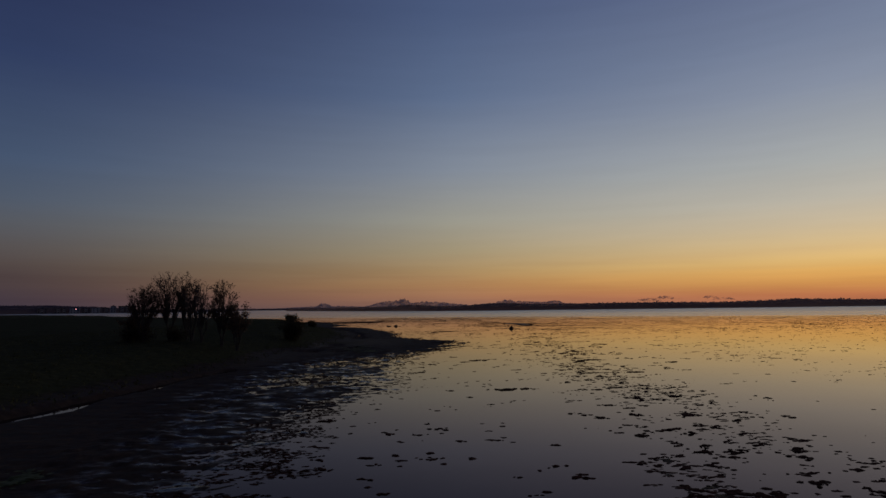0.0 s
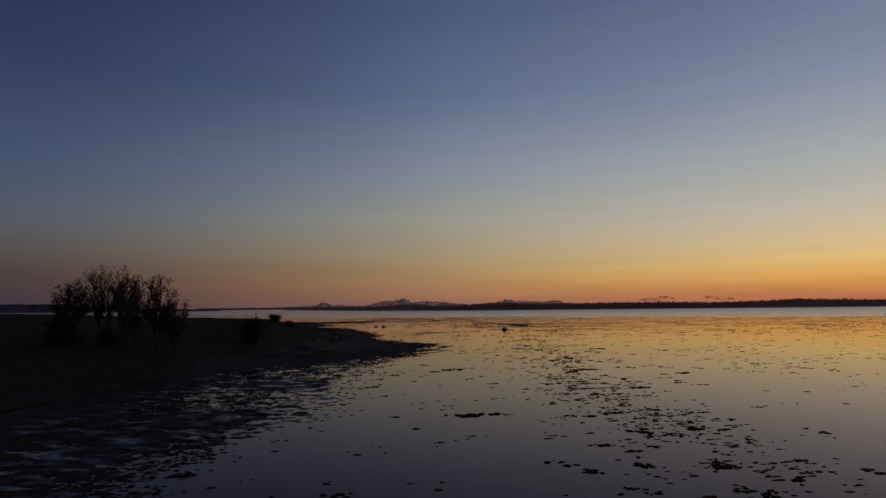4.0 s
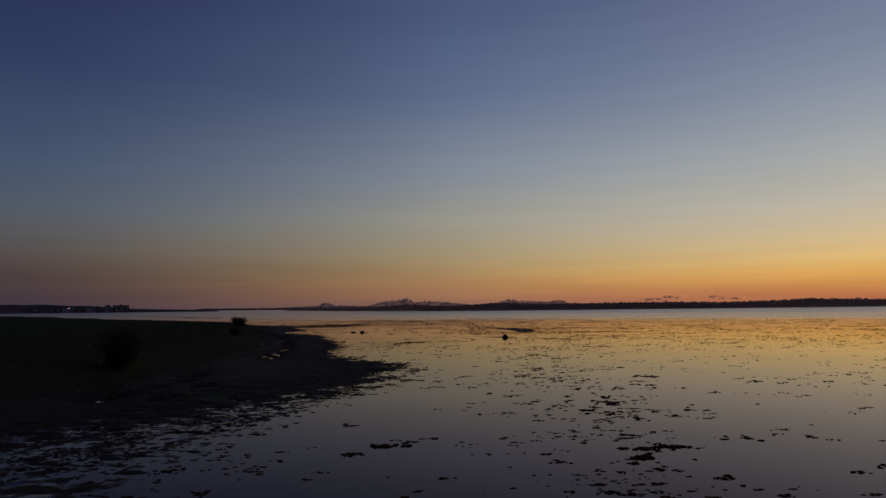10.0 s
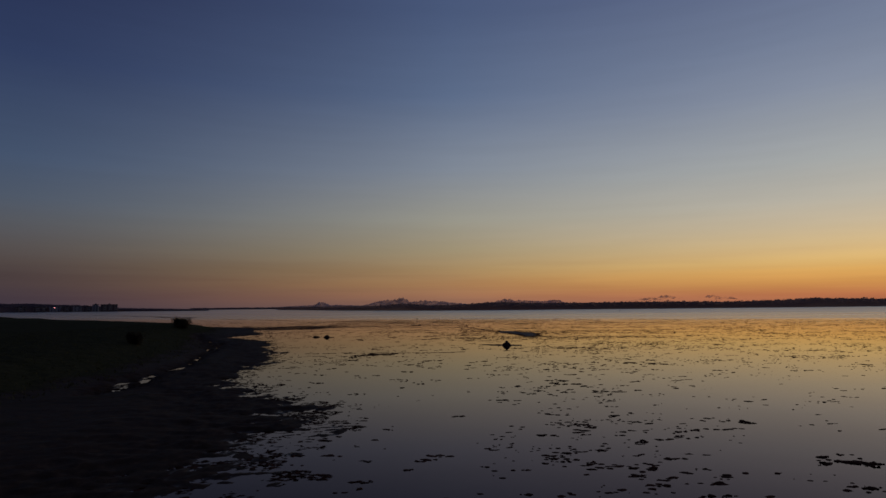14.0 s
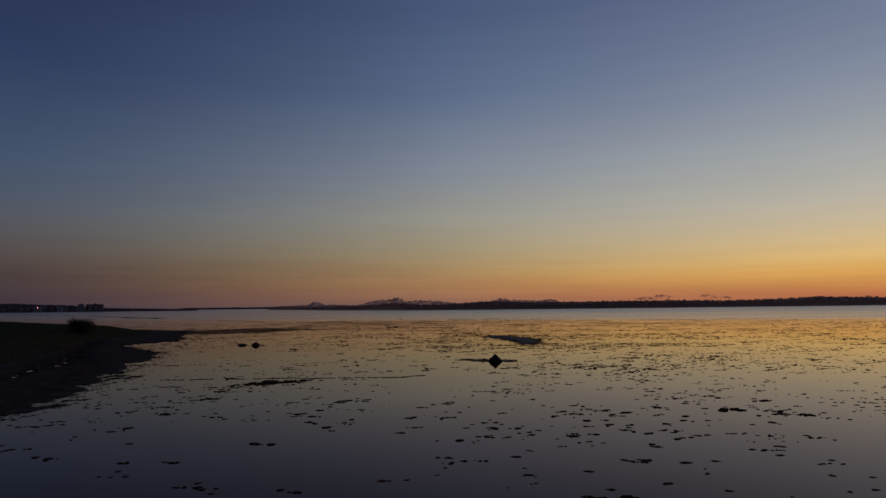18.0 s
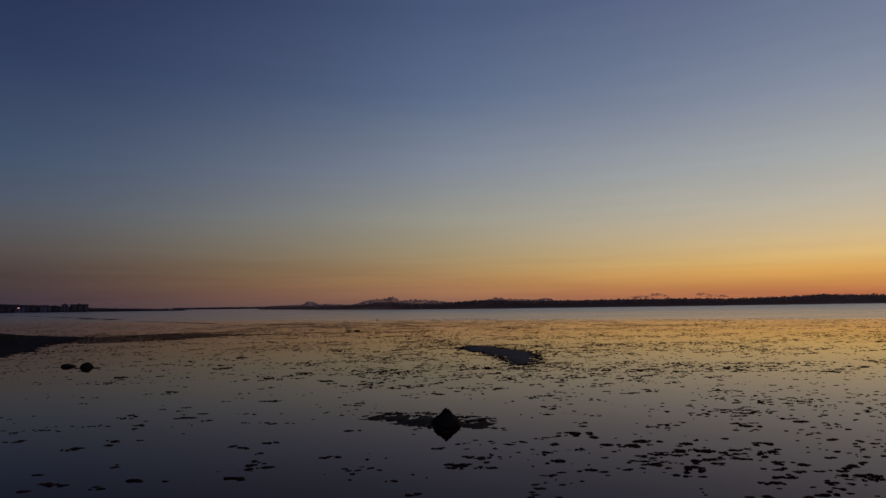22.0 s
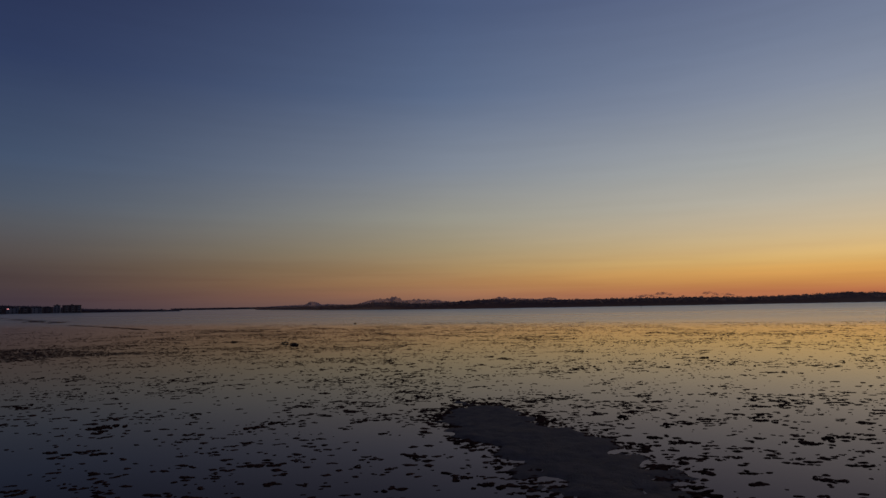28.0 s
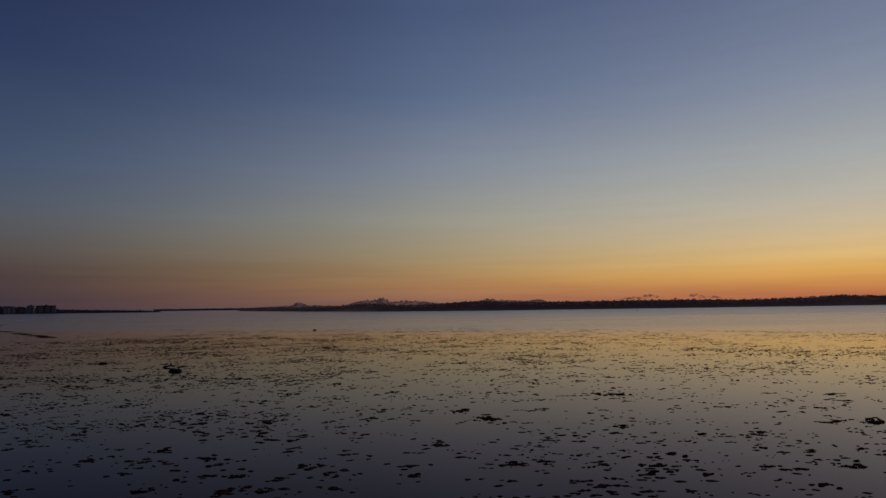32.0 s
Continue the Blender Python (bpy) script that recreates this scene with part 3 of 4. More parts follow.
# ---- cloud banks low over the horizon, 4.4 km off ----
def cloud_bank(left, right, base, peaks, seed, label, wisps=False):
    """left and right: azimuths to the right of +y; base: height of the under side; peaks: azimuth, top, width. All in degrees."""
    far = 4400.0
    unit = far * radians(1)
    wide, high = max(24, int((right - left) / 0.045)), 12
    soup = Soup()
    for j in range(high + 1):
        for i in range(wide + 1):
            a = left + (right - left) * i / wide
            top = max([t * math.exp(-abs((a - c) / w) ** 2.4) for c, t, w in peaks])
            tail = min(1.0, (a - left) / 0.7, (right - a) / 0.7)
            puff = abs(noise.noise((a * 2.3, seed * 3.1, 0.0))) * 0.34 + abs(noise.noise((a * 5.2, seed, 2.0))) * 0.16 + noise.noise((a * 13.0, seed, 5.0)) * 0.02
            top = base + (top - base) * (0.74 + puff) * max(tail, 0.02)
            low = base + (0.10 * noise.noise((a * 4.0, seed, 8.0)) + 0.05 if wisps else 0.0)
            v = j / high
            e = low + (max(top, low + 0.01) - low) * v
            bulge = math.sin(math.pi * v) * 0.35 + 0.3 * noise.noise((a * 5.0, e * 9.0, seed))
            r = far - bulge * unit * 0.6
            soup.v.append(Vector((math.sin(radians(a)) * r, 35 + math.cos(radians(a)) * r, 4.0 + far * math.tan(radians(e)))))
    for j in range(high):
        for i in range(wide):
            k = j * (wide + 1) + i
            soup.f.append((k, k + 1, k + wide + 2, k + wide + 1))
    tagged(new("cloud_bank", soup.mesh("cloud_bank", WISP if wisps else CLOUD, True)), label, "cloud", kind="structure")


cloud_bank(-16.5, -5.5, 0.05, [(-11.6, 0.60, 0.8), (-11, 0.26, 4.6)], 1, "low grey cloud bank at the edge of the afterglow")
cloud_bank(-8.6, 3.6, 0.05, [(-3.9, 0.98, 1.0), (-4.9, 0.80, 2.4), (-1.6, 0.62, 4.2)], 2, "blue-grey cumulus bank with a peaked top over the hills")
cloud_bank(2.4, 13.8, 0.05, [(6.4, 0.72, 1.6), (8.0, 0.58, 5.0), (11.0, 0.66, 1.2)], 3, "blue-grey cloud bank over the far woods")
cloud_bank(17.6, 21.6, 0.34, [(19.8, 0.66, 1.9)], 4, "torn grey cloudlet in the afterglow", True)
cloud_bank(19.8, 22.9, 0.50, [(21.3, 0.90, 1.3)], 6, "torn grey cloudlet in the afterglow", True)
cloud_bank(24.0, 26.4, 0.52, [(25.1, 0.84, 1.1)], 5, "torn grey cloudlet in the afterglow", True)
cloud_bank(24.8, 27.9, 0.36, [(26.2, 0.66, 1.4)], 7, "torn grey cloudlet in the afterglow", True)


# ---- trees and bushes on the point ----
def leaf(soup, p, size, rng):
    a = Vector((rng.uniform(-1, 1), rng.uniform(-1, 1), rng.uniform(-1, 0.6))).normalized()
    b = a.orthogonal().normalized()
    b = (Matrix.Rotation(rng.uniform(0, 6.28), 3, a) @ b) * size * 0.36
    soup.face(p, p + a * size * 0.5 + b, p + a * size, p + a * size * 0.5 - b)


def limb(wood, points, thick, thin, sides):
    for k, (p, q) in enumerate(zip(points, points[1:])):
        n = len(points) - 1
        wood.tube(p, q, thick + (thin - thick) * k / n, thick + (thin - thick) * (k + 1) / n, sides)


def tree(x, y, tall, leafy, seed, label, wide, limbs=26, low=0.25, side=0.0):
    """A vase-shaped tree whose limbs fan out from near the ground. leafy: how full the crown is; low: its foot, as a share of the height;
    side: leaves keep to the +x side above 0, to the other below 0."""
    rng = random.Random(seed)
    t = thing("tree", (x, y, ground_at(x, y) - 0.05), label, "tree", "trees on the point")
    wood, crown = Soup(), Soup()
    middle, half = tall * (1 + low) / 2, tall * (1 - low) / 2
    stems = []
    for k in range(4):
        a = 1.57 * k + rng.uniform(-0.5, 0.5)
        out, up = Vector((math.cos(a), math.sin(a), 0)), tall * rng.uniform(0.24, 0.34)
        stems.append((out * 0.06, out * wide * 0.16 + Vector((0, 0, up))))
        limb(wood, [out * 0.04 - Vector((0, 0, 0.05)), out * wide * 0.05 + Vector((rng.uniform(-0.05, 0.05), 0, up * 0.5)), stems[-1][1]], 0.075, 0.045, 6)
    for _ in range(limbs):
        a, lift = rng.uniform(0, 6.283), rng.uniform(-0.8, 1.0)
        ring = math.sqrt(1 - min(lift * lift, 1.0)) * wide * 0.5 * rng.uniform(0.7, 1.0)
        end = Vector((math.cos(a) * ring, math.sin(a) * ring, middle + half * lift * rng.uniform(0.86, 1.0)))
        base, head = min(stems, key=lambda pair: (pair[1].xy - end.xy).length)
        foot = base.lerp(head, rng.uniform(0.75, 1.0))
        fork = Vector((end.x * 0.46, end.y * 0.46, foot.z + (end.z - foot.z) * 0.42))
        bend = fork.lerp(end, 0.5) + Vector((rng.uniform(-0.14, 0.14), rng.uniform(-0.14, 0.14), 0.08 * tall * (1 - lift) * 0.5))
        limb(wood, [foot, fork, bend, end], 0.040, 0.010, 5)
        for k in range(11):
            v = rng.random() ** 0.8
            root = fork.lerp(bend, v * 2) if v < 0.5 else bend.lerp(end, v * 2 - 1)
            way = (Vector((root.x, root.y, 0)) * 0.5 + Vector((rng.gauss(0, 0.45), rng.gauss(0, 0.45), 0.75))).normalized()
            tip = root + way * rng.uniform(0.35, 0.8) * tall / 5.5
            limb(wood, [root, root.lerp(tip, 0.5) + Vector((rng.uniform(-0.05, 0.05), rng.uniform(-0.05, 0.05), 0)), tip], 0.012, 0.005, 3)
            for _ in range(2):
                q = root.lerp(tip, rng.uniform(0.3, 0.9))
                wood.tube(q, q + (way + Vector((rng.gauss(0, 0.5), rng.gauss(0, 0.5), 0.2))).normalized() * rng.uniform(0.15, 0.4), 0.007, 0.004, 3)
            keep = leafy * (0.72 + 1.3 * max(-0.45, noise.noise(tip * 1.2 + Vector((seed, 0, 0))) + side * tip.x / wide))
            if rng.random() > keep:
                continue
            for _ in range(rng.randint(8, 14)):
                p = root.lerp(tip, rng.uniform(0.4, 1.05)) + Vector((rng.gauss(0, 0.10), rng.gauss(0, 0.10), rng.gauss(0, 0.09)))
                leaf(crown, p, rng.uniform(0.08, 0.16), rng)
    part("trunk", wood.mesh("trunk", BARK), t)
    if crown.f:
        part("crown", crown.mesh("crown", LEAF), t, "small dark leaves in ragged clumps")
    return t


tree(-21.5, 39.4, 5.4, 1.0, 21, "small leafy tree, dark against the dusk sky", 2.3, 32, 0.3)
tree(-23.5, 40.2, 5.0, 0.03, 22, "bare young tree with fine upright twigs", 2.3, 26, 0.3)
tree(-24.9, 41.4, 5.2, 0.10, 23, "bare tree with fine upright twigs", 1.9, 20, 0.3)
tree(-26.3, 43.5, 5.9, 0.75, 64, "half-leafed tree, dense on one side of its top", 2.1, 26, 0.42, 0.9)
tree(-27.6, 43.0, 6.3, 0.26, 25, "tallest tree of the group with bare top twigs", 3.3, 52, 0.3)
tree(-28.8, 40.8, 5.0, 1.0, 26, "dense leafy tree at the end of the group", 2.5, 34, 0.32)
tree(-30.3, 41.6, 2.9, 0.8, 27, "low thinly leafed tree", 1.8, 18, 0.2)
tree(-20.0, 38.8, 4.0, 1.0, 28, "low leafy tree at the edge of the group", 2.0, 28, 0.3)


def bush(x, y, wide, tall, seed, label, dense=1.0, twigs=14):
    rng = random.Random(seed)
    b = thing("bush", (x, y, ground_at(x, y) - 0.05), label, "bush", "bushes on the point")
    wood, leaves = Soup(), Soup()
    for s in range(twigs):
        turn, out = rng.uniform(0, 6.28), rng.random() ** 0.6
        foot = Vector((math.cos(turn), math.sin(turn), 0)) * out * 0.12
        way = Vector((math.cos(turn) * out * wide * 0.5, math.sin(turn) * out * wide * 0.5, tall * rng.uniform(0.72, 1.05) * (1 - 0.35 * out * out)))
        mid = foot.lerp(way, 0.5) + Vector((rng.uniform(-0.1, 0.1), rng.uniform(-0.1, 0.1), 0.1))
        wood.tube(foot, mid, 0.035, 0.022, 5)
        wood.tube(mid, way, 0.022, 0.006, 4)
        for k in range(7):
            low = rng.random() < 0.45
            tip = (foot.lerp(mid, rng.uniform(0.15, 1)) if low else mid.lerp(way, rng.uniform(0.1, 1))) + Vector((rng.gauss(0, 0.16), rng.gauss(0, 0.16), rng.gauss(0, 0.12))) * wide * 0.4
            tip.z = max(tip.z, 0.12)
            wood.tube(mid, tip, 0.012, 0.004, 3)
            for _ in range(int(16 * dense)):
                o = Vector((rng.gauss(0, 1), rng.gauss(0, 1), rng.gauss(0, 0.8))) * 0.17 * (wide / 2.4)
                leaf(leaves, tip + o, rng.uniform(0.09, 0.18), rng)
    part("stem", wood.mesh("stem", BARK), b)
    part("foliage", leaves.mesh("foliage", SCRUB), b)
    return b


bush(-18.8, 51.2, 3.1, 2.5, 31, "dark rounded bush with spiky top twigs on the grass", 1.7, 24)
bush(-38.6, 128.0, 3.1, 1.85, 32, "broad low bush near the end of the point", 2.0, 26)
bush(-24.7, 87.7, 1.7, 1.15, 33, "small low bush on the grassy bank", 1.0)
for x, y, wide, tall, seed in ((-28.9, 41.0, 2.8, 1.5, 34), (-30.2, 41.2, 2.4, 1.5, 35), (-26.8, 42.8, 2.6, 1.3, 36)):
    bush(x, y, wide, tall, seed, "low scrub under the trees", 0.6, 18)


# ---- grass on the point, one growth of countless blades ----
def make_grass():
    rng = random.Random(41)
    n = 26000
    px = np.array([rng.uniform(-48, -12) for _ in range(n)])
    py = np.array([rng.uniform(-4, 156) for _ in range(n)])
    g, z = distance_inside(px, py, TURF), ground_height(px, py)
    soup = Soup()
    for x, y, d, h in zip(px.tolist(), py.tolist(), g.tolist(), z.tolist()):
        if d < -0.6 or h < 0.14 or rng.random() < 0.15:
            continue
        for _ in range(3):
            t, tall = rng.uniform(0, 6.28), rng.uniform(0.05, 0.13) * (1.3 if d < 2 else 1.0)
            a, b = Vector((x + rng.uniform(-0.15, 0.15), y + rng.uniform(-0.15, 0.15), h - 0.03)), Vector((math.cos(t), math.sin(t), 0))
            soup.face(a - b * 0.035, a + b * 0.035, a + Vector((rng.uniform(-0.12, 0.12), rng.uniform(-0.12, 0.12), tall)))
    tagged(new("grass", soup.mesh("grass", GRASS)), "rough dark green grass covering the point", "grass", kind="stuff")


make_grass()


# ---- boulders in the shallows ----
def boulder(x, y, wide, deep, tall, seed, label, peak=0.0):
    bm = bmesh.new()
    bmesh.ops.create_icosphere(bm, subdivisions=4, radius=1.0)
    for v in bm.verts:
        p = v.co.copy()
        q = 1 + 0.30 * noise.noise(p * 0.9 + Vector((seed, 0, 0))) + 0.10 * noise.noise(p * 2.6 + Vector((0, seed, 0))) + 0.03 * noise.noise(p * 8)
        narrow = 1 - peak * max(p.z, 0)
        q += 0.07 * noise.noise(p * 5.0 + Vector((0, 0, seed))) - 0.05 * abs(noise.noise(p * 3.1))
        v.co = Vector((p.x * narrow * wide / 2, p.y * narrow * deep / 2, p.z * tall)) * q
    for v in bm.verts:
        v.co.z = max(v.co.z, -0.3)
    ob = new("boulder", from_bmesh("boulder", bm, ROCK, True))
    ob.location = (x, y, 0.0)
    return tagged(ob, label, "boulder")


boulder(9.42, 95.2, 0.96, 0.9, 0.47, 3.3, "dark blunt boulder standing on a mud patch in the water", 0.42)
boulder(-12.9, 114.6, 0.75, 0.6, 0.30, 5.1, "small dark boulder awash in the shallows")
boulder(-14.4, 115.2, 0.95, 0.6, 0.20, 6.4, "flat dark boulder awash in the shallows")
boulder(-5.3, 227.0, 0.6, 0.5, 0.2, 8.8, "dark boulder far out in the weed")


# ---- floating weed ----
def clump_mesh(seed):
    """A ragged raft of weed about 1 m across: lumps drifted together, torn at the edge, with bits trailing from its ends."""
    rng = random.Random(seed)
    n, wide = 46, 1.7
    lumps = [(0.0, 0.0, rng.uniform(0.20, 0.34), rng.uniform(0.10, 0.22))]
    for _ in range(rng.randint(4, 8)):
        along_, across = rng.gauss(0, 0.26), rng.gauss(0, 0.16)
        lumps.append((along_, across, rng.uniform(0.08, 0.20), rng.uniform(0.05, 0.14)))
    soup, index, field = Soup(), {}, {}
    for j in range(n + 1):
        for i in range(n + 1):
            x, y = wide * (i / n - 0.5), wide * (j / n - 0.5)
            p = Vector((x, y, seed * 7.3))
            f = max(1.0 - math.hypot((x - u) / a, (y - v) / b) for u, v, a, b in lumps)
            field[i, j] = min(0.7 * f, 0.22) + 0.40 * noise.noise(p * 4.0) + 0.62 * noise.noise(p * 8.5) + 0.32 * noise.noise(p * 19) - 3.0 * max(0.0, math.hypot(x, y) - 0.72)
    def corner(i, j):
        if (i, j) not in index:
            x, y, f = wide * (i / n - 0.5), wide * (j / n - 0.5), field[i, j]
            index[i, j] = len(soup.v)
            lift = -0.012 if f < 0.03 else 0.008 + 0.045 * math.sqrt(min(f, 0.9)) + rng.uniform(-0.012, 0.014)
            soup.v.append(Vector((x + rng.uniform(-0.015, 0.015), y + rng.uniform(-0.015, 0.015), lift)))
        return index[i, j]
    for j in range(n):
        for i in range(n):
            four = ((i, j), (i + 1, j), (i + 1, j + 1), (i, j + 1))
            if sum(field[q] for q in four) > 0.0:
                soup.f.append(tuple(corner(*q) for q in four))
    return soup.mesh("weed_clump", WEED)


CLUMPS = [clump_mesh(k + 1) for k in range(16)]


def weed_clump(x, y, size, rng, label="", sy=1.0):
    ob = new("weed_clump", CLUMPS[rng.randrange(len(CLUMPS))])
    ob.location = (x, y, 0.0)
    ob.rotation_euler = (0, 0, rng.uniform(-0.5, 0.5) + (math.pi if rng.random() < 0.5 else 0))
    ob.scale = (size * 1.08, size * 0.92 * sy, min(size, 1.0))
    return tagged(ob, label or ("broad ragged raft of dark floating weed" if size > 0.9 else "small dark clump of floating weed"), "weed", "floating weed clumps")


def band(x, y, ax, ay, bx, by, wide):
    """1 on the line from a to b, fading over its width."""
    dx, dy = bx - ax, by - ay
    t = min(max(((x - ax) * dx + (y - ay) * dy) / (dx * dx + dy * dy), 0), 1)
    return math.exp(-((x - ax - t * dx) ** 2 + (y - ay - t * dy) ** 2) / wide ** 2)


def weed_density(x, y):
    """Clumps to the square metre."""
    d = 0.08 + 0.75 * min(max((y - 66) / 32, 0), 1) * (1.0 if y < 98 or y > 126 else 0.7 if x > 5 else 0.4)
    stream = 5.2 + 0.06 * (y - 5) + 1.0 * math.sin(y * 0.16)
    d += 1.1 * math.exp(-((x - stream) / (1.5 + 0.025 * max(y, 0))) ** 2) * (1 if -12 < y < 55 else math.exp(-((y - 55) / 14) ** 2) if y >= 55 else 0)
    if x > 14:
        d += 0.22 if 76 < y < 112 else 0.09
    side = 1.0 if x < 16 else max(0.35, 1 - (x - 16) / 45)
    d += 1.2 * math.exp(-((y - 118) / 13) ** 2) * (side if x > 4 else 0.45 if x > 0 else 0.2)
    d += 1.2 * math.exp(-((y - 156) / 24) ** 2) * side * (0.8 if x < 3 and y < 146 else 1.0)
    d += 2.4 * math.exp(-((y - 136) / 9) ** 2 - ((x - 12) / 4.5) ** 2) + 1.2 * math.exp(-((y - 119) / 12) ** 2 - ((x - 14) / 4) ** 2)
    d += 2.2 * math.exp(-((y - 186) / 22) ** 2 - ((x + 12) / 24) ** 2)
    d += 1.1 * math.exp(-((y - 110) / 7) ** 2 - ((x - 15) / 9) ** 2)
    d += 0.9 * math.exp(-((y - 187) / 24) ** 2) * side
    if 86 < y < 106 and x < 9:
        d *= 0.5
    if x < -24 and y > 165:
        d *= 0.4
    d += 3.0 * band(x, y, -33, 155, -14, 157, 3.4) + 1.8 * band(x, y, -14, 157, 6, 160, 2.5)
    d += 4.0 * band(x, y, -27, 206, -5, 187, 3.0) + 2.6 * band(x, y, 38, 173, 62, 160, 3.0)
    d += 1.2 * band(x, y, -38, 198, -18, 205, 4.0) + 1.6 * band(x, y, 11, 128, 8, 134, 3.0) + 1.5 * band(x, y, 16, 116, 14, 110, 2.5)
    return d * (0.25 + 1.7 * max(0.0, 0.28 + noise.noise((x * 0.11, y * 0.16, 5.0)) + 0.9 * noise.noise((x * 0.34, y * 0.5, 9.0))))


RAFTS_A = [(3.5, 3, 0.5), (6.1, 3, 0.5), (-1.1, 3.1, 0.2), (-4.4, 3.3, 0.3), (5.2, 3.7, 0.7), (6.7, 3.8, 0.4), (0.2, 4.3, 0.3), (-1.4, 4.4, 0.2), (-5, 4.4, 0.2),
           (5.6, 4.5, 0.4), (-6.7, 4.7, 0.3), (6.7, 4.7, 0.3), (3.6, 5.1, 0.4), (-6.1, 5.2, 0.3), (-0.3, 5.3, 0.3), (-4.8, 5.6, 0.2), (6.2, 5.9, 0.6), (4.6, 5.9,
           0.3), (-4.2, 6, 0.4), (-3.3, 6.1, 0.4), (-6.4, 6.1, 0.3), (-2.3, 6.1, 0.3), (-5.1, 6.3, 0.3), (4, 6.5, 0.7), (6.5, 6.5, 0.6), (5, 6.7, 0.5), (4.3,
           7.2, 0.6), (6, 7.3, 0.4), (3.6, 7.3, 0.4), (0.1, 7.5, 0.3)]
RAFTS_B = [(7.6, 7.7, 0.3), (-1.6, 8.2, 0.3), (3, 8.5, 0.6), (4.5, 8.6, 0.5), (2.4, 8.9, 0.3), (-3.9, 9, 0.2), (-4.7, 9.2, 0.4), (3.7, 9.2, 0.3), (4.4, 9.4,
           0.6), (5.7, 9.7, 0.4), (3.5, 9.8, 0.4), (-3.2, 9.9, 0.5), (3.1, 10.1, 0.4), (-6.1, 10.5, 0.2), (6.9, 10.6, 0.5), (-7.1, 11.4, 0.8), (2.5, 11.4, 0.6),
           (9, 11.4, 0.4), (5.7, 11.7, 0.7), (3.9, 11.9, 0.8), (2, 12.3, 0.4), (-7.6, 12.5, 0.3), (4.1, 13.3, 0.5), (3.5, 14, 0.7), (-1.1, 14.5, 0.2), (10.6,
           15.4, 0.4), (5.2, 15.7, 0.8), (7, 16, 0.8), (-1.8, 16.4, 0.4), (4.3, 18.3, 0.7)]
RAFTS_C = [(-2.7, 18.5, 0.3), (0.2, 18.7, 1.3), (7, 24.8, 0.4), (3, 25.2, 0.3), (6.3, 25.2, 0.2), (8.3, 25.3, 0.9), (7.3, 25.5, 0.4), (11.6, 26.2, 0.4), (5.4,
           26.3, 0.3), (-4.5, 26.4, 0.5), (-1.1, 26.6, 0.2), (7.2, 26.8, 0.4), (6, 26.9, 0.6), (6.5, 26.9, 0.5), (4.3, 27, 0.4), (11, 27, 0.3), (1.5, 27.2, 0.4),
           (9.1, 27.5, 0.4), (8.5, 27.5, 0.4), (6.3, 27.7, 0.3), (11.2, 27.8, 0.5), (-2.5, 28.5, 0.2), (7.1, 28.6, 0.3), (8.7, 28.9, 0.4), (11.3, 29, 0.4), (0.3,
           29, 0.2), (-4.4, 29.4, 0.5), (6.2, 29.8, 0.3), (8.1, 30.2, 0.6), (1.2, 30.4, 0.3)]
RAFTS_D = [(11.7, 30.6, 0.3), (12.9, 31.2, 0.9), (-3.8, 31.2, 0.4), (-6.1, 31.3, 0.6), (4.3, 31.8, 0.4), (6.7, 32.2, 1), (-1.5, 32.9, 0.7), (7, 33.2, 0.9), (7.9,
           33.4, 1), (-0.5, 33.8, 1), (10, 34.3, 0.4), (12.9, 34.4, 0.4), (0.1, 34.4, 0.3), (10.8, 34.5, 0.4), (7.3, 35, 0.5), (12.6, 35.6, 0.4), (-5.2, 35.7,
           0.5), (-2.2, 36.9, 0.5), (-5.8, 37.1, 0.3), (8.5, 37.8, 0.4), (7.7, 38.7, 0.4), (2.6, 39, 0.1), (11.8, 39.4, 0.3), (11, 39.5, 0.5), (6.9, 39.6, 0.8),
           (5.5, 39.9, 0.4), (7.5, 40.2, 0.4), (2.2, 40.5, 0.2), (11.7, 40.6, 0.2), (5.9, 40.7, 0.4)]
RAFTS_E = [(8.3, 40.9, 0.8), (4.9, 41.2, 0.4), (8.5, 41.5, 0.7), (2.4, 41.5, 0.2), (5.3, 41.8, 0.3), (7.8, 41.9, 0.4), (6.7, 41.9, 0.3), (9.7, 41.9, 0.2), (8.6,
           42.9, 0.4), (6.9, 43.1, 0.3), (14.2, 44, 0.4), (8.3, 44.1, 0.3), (3.3, 44.3, 0.3), (10.1, 45.5, 0.5), (13.3, 45.5, 0.5), (7.9, 45.5, 0.4), (11.9,
           45.6, 0.4), (2.7, 46.5, 0.4), (12.1, 46.7, 0.5), (11.3, 47.2, 0.3), (18.2, 47.8, 0.6), (1.9, 47.8, 0.4), (3.5, 47.9, 0.4), (8.8, 48, 0.4), (4.5, 48.2,
           0.2), (12.1, 48.4, 0.5), (6.7, 48.5, 0.2), (7.7, 48.7, 0.3), (9, 48.8, 0.3), (18, 49.1, 0.4)]
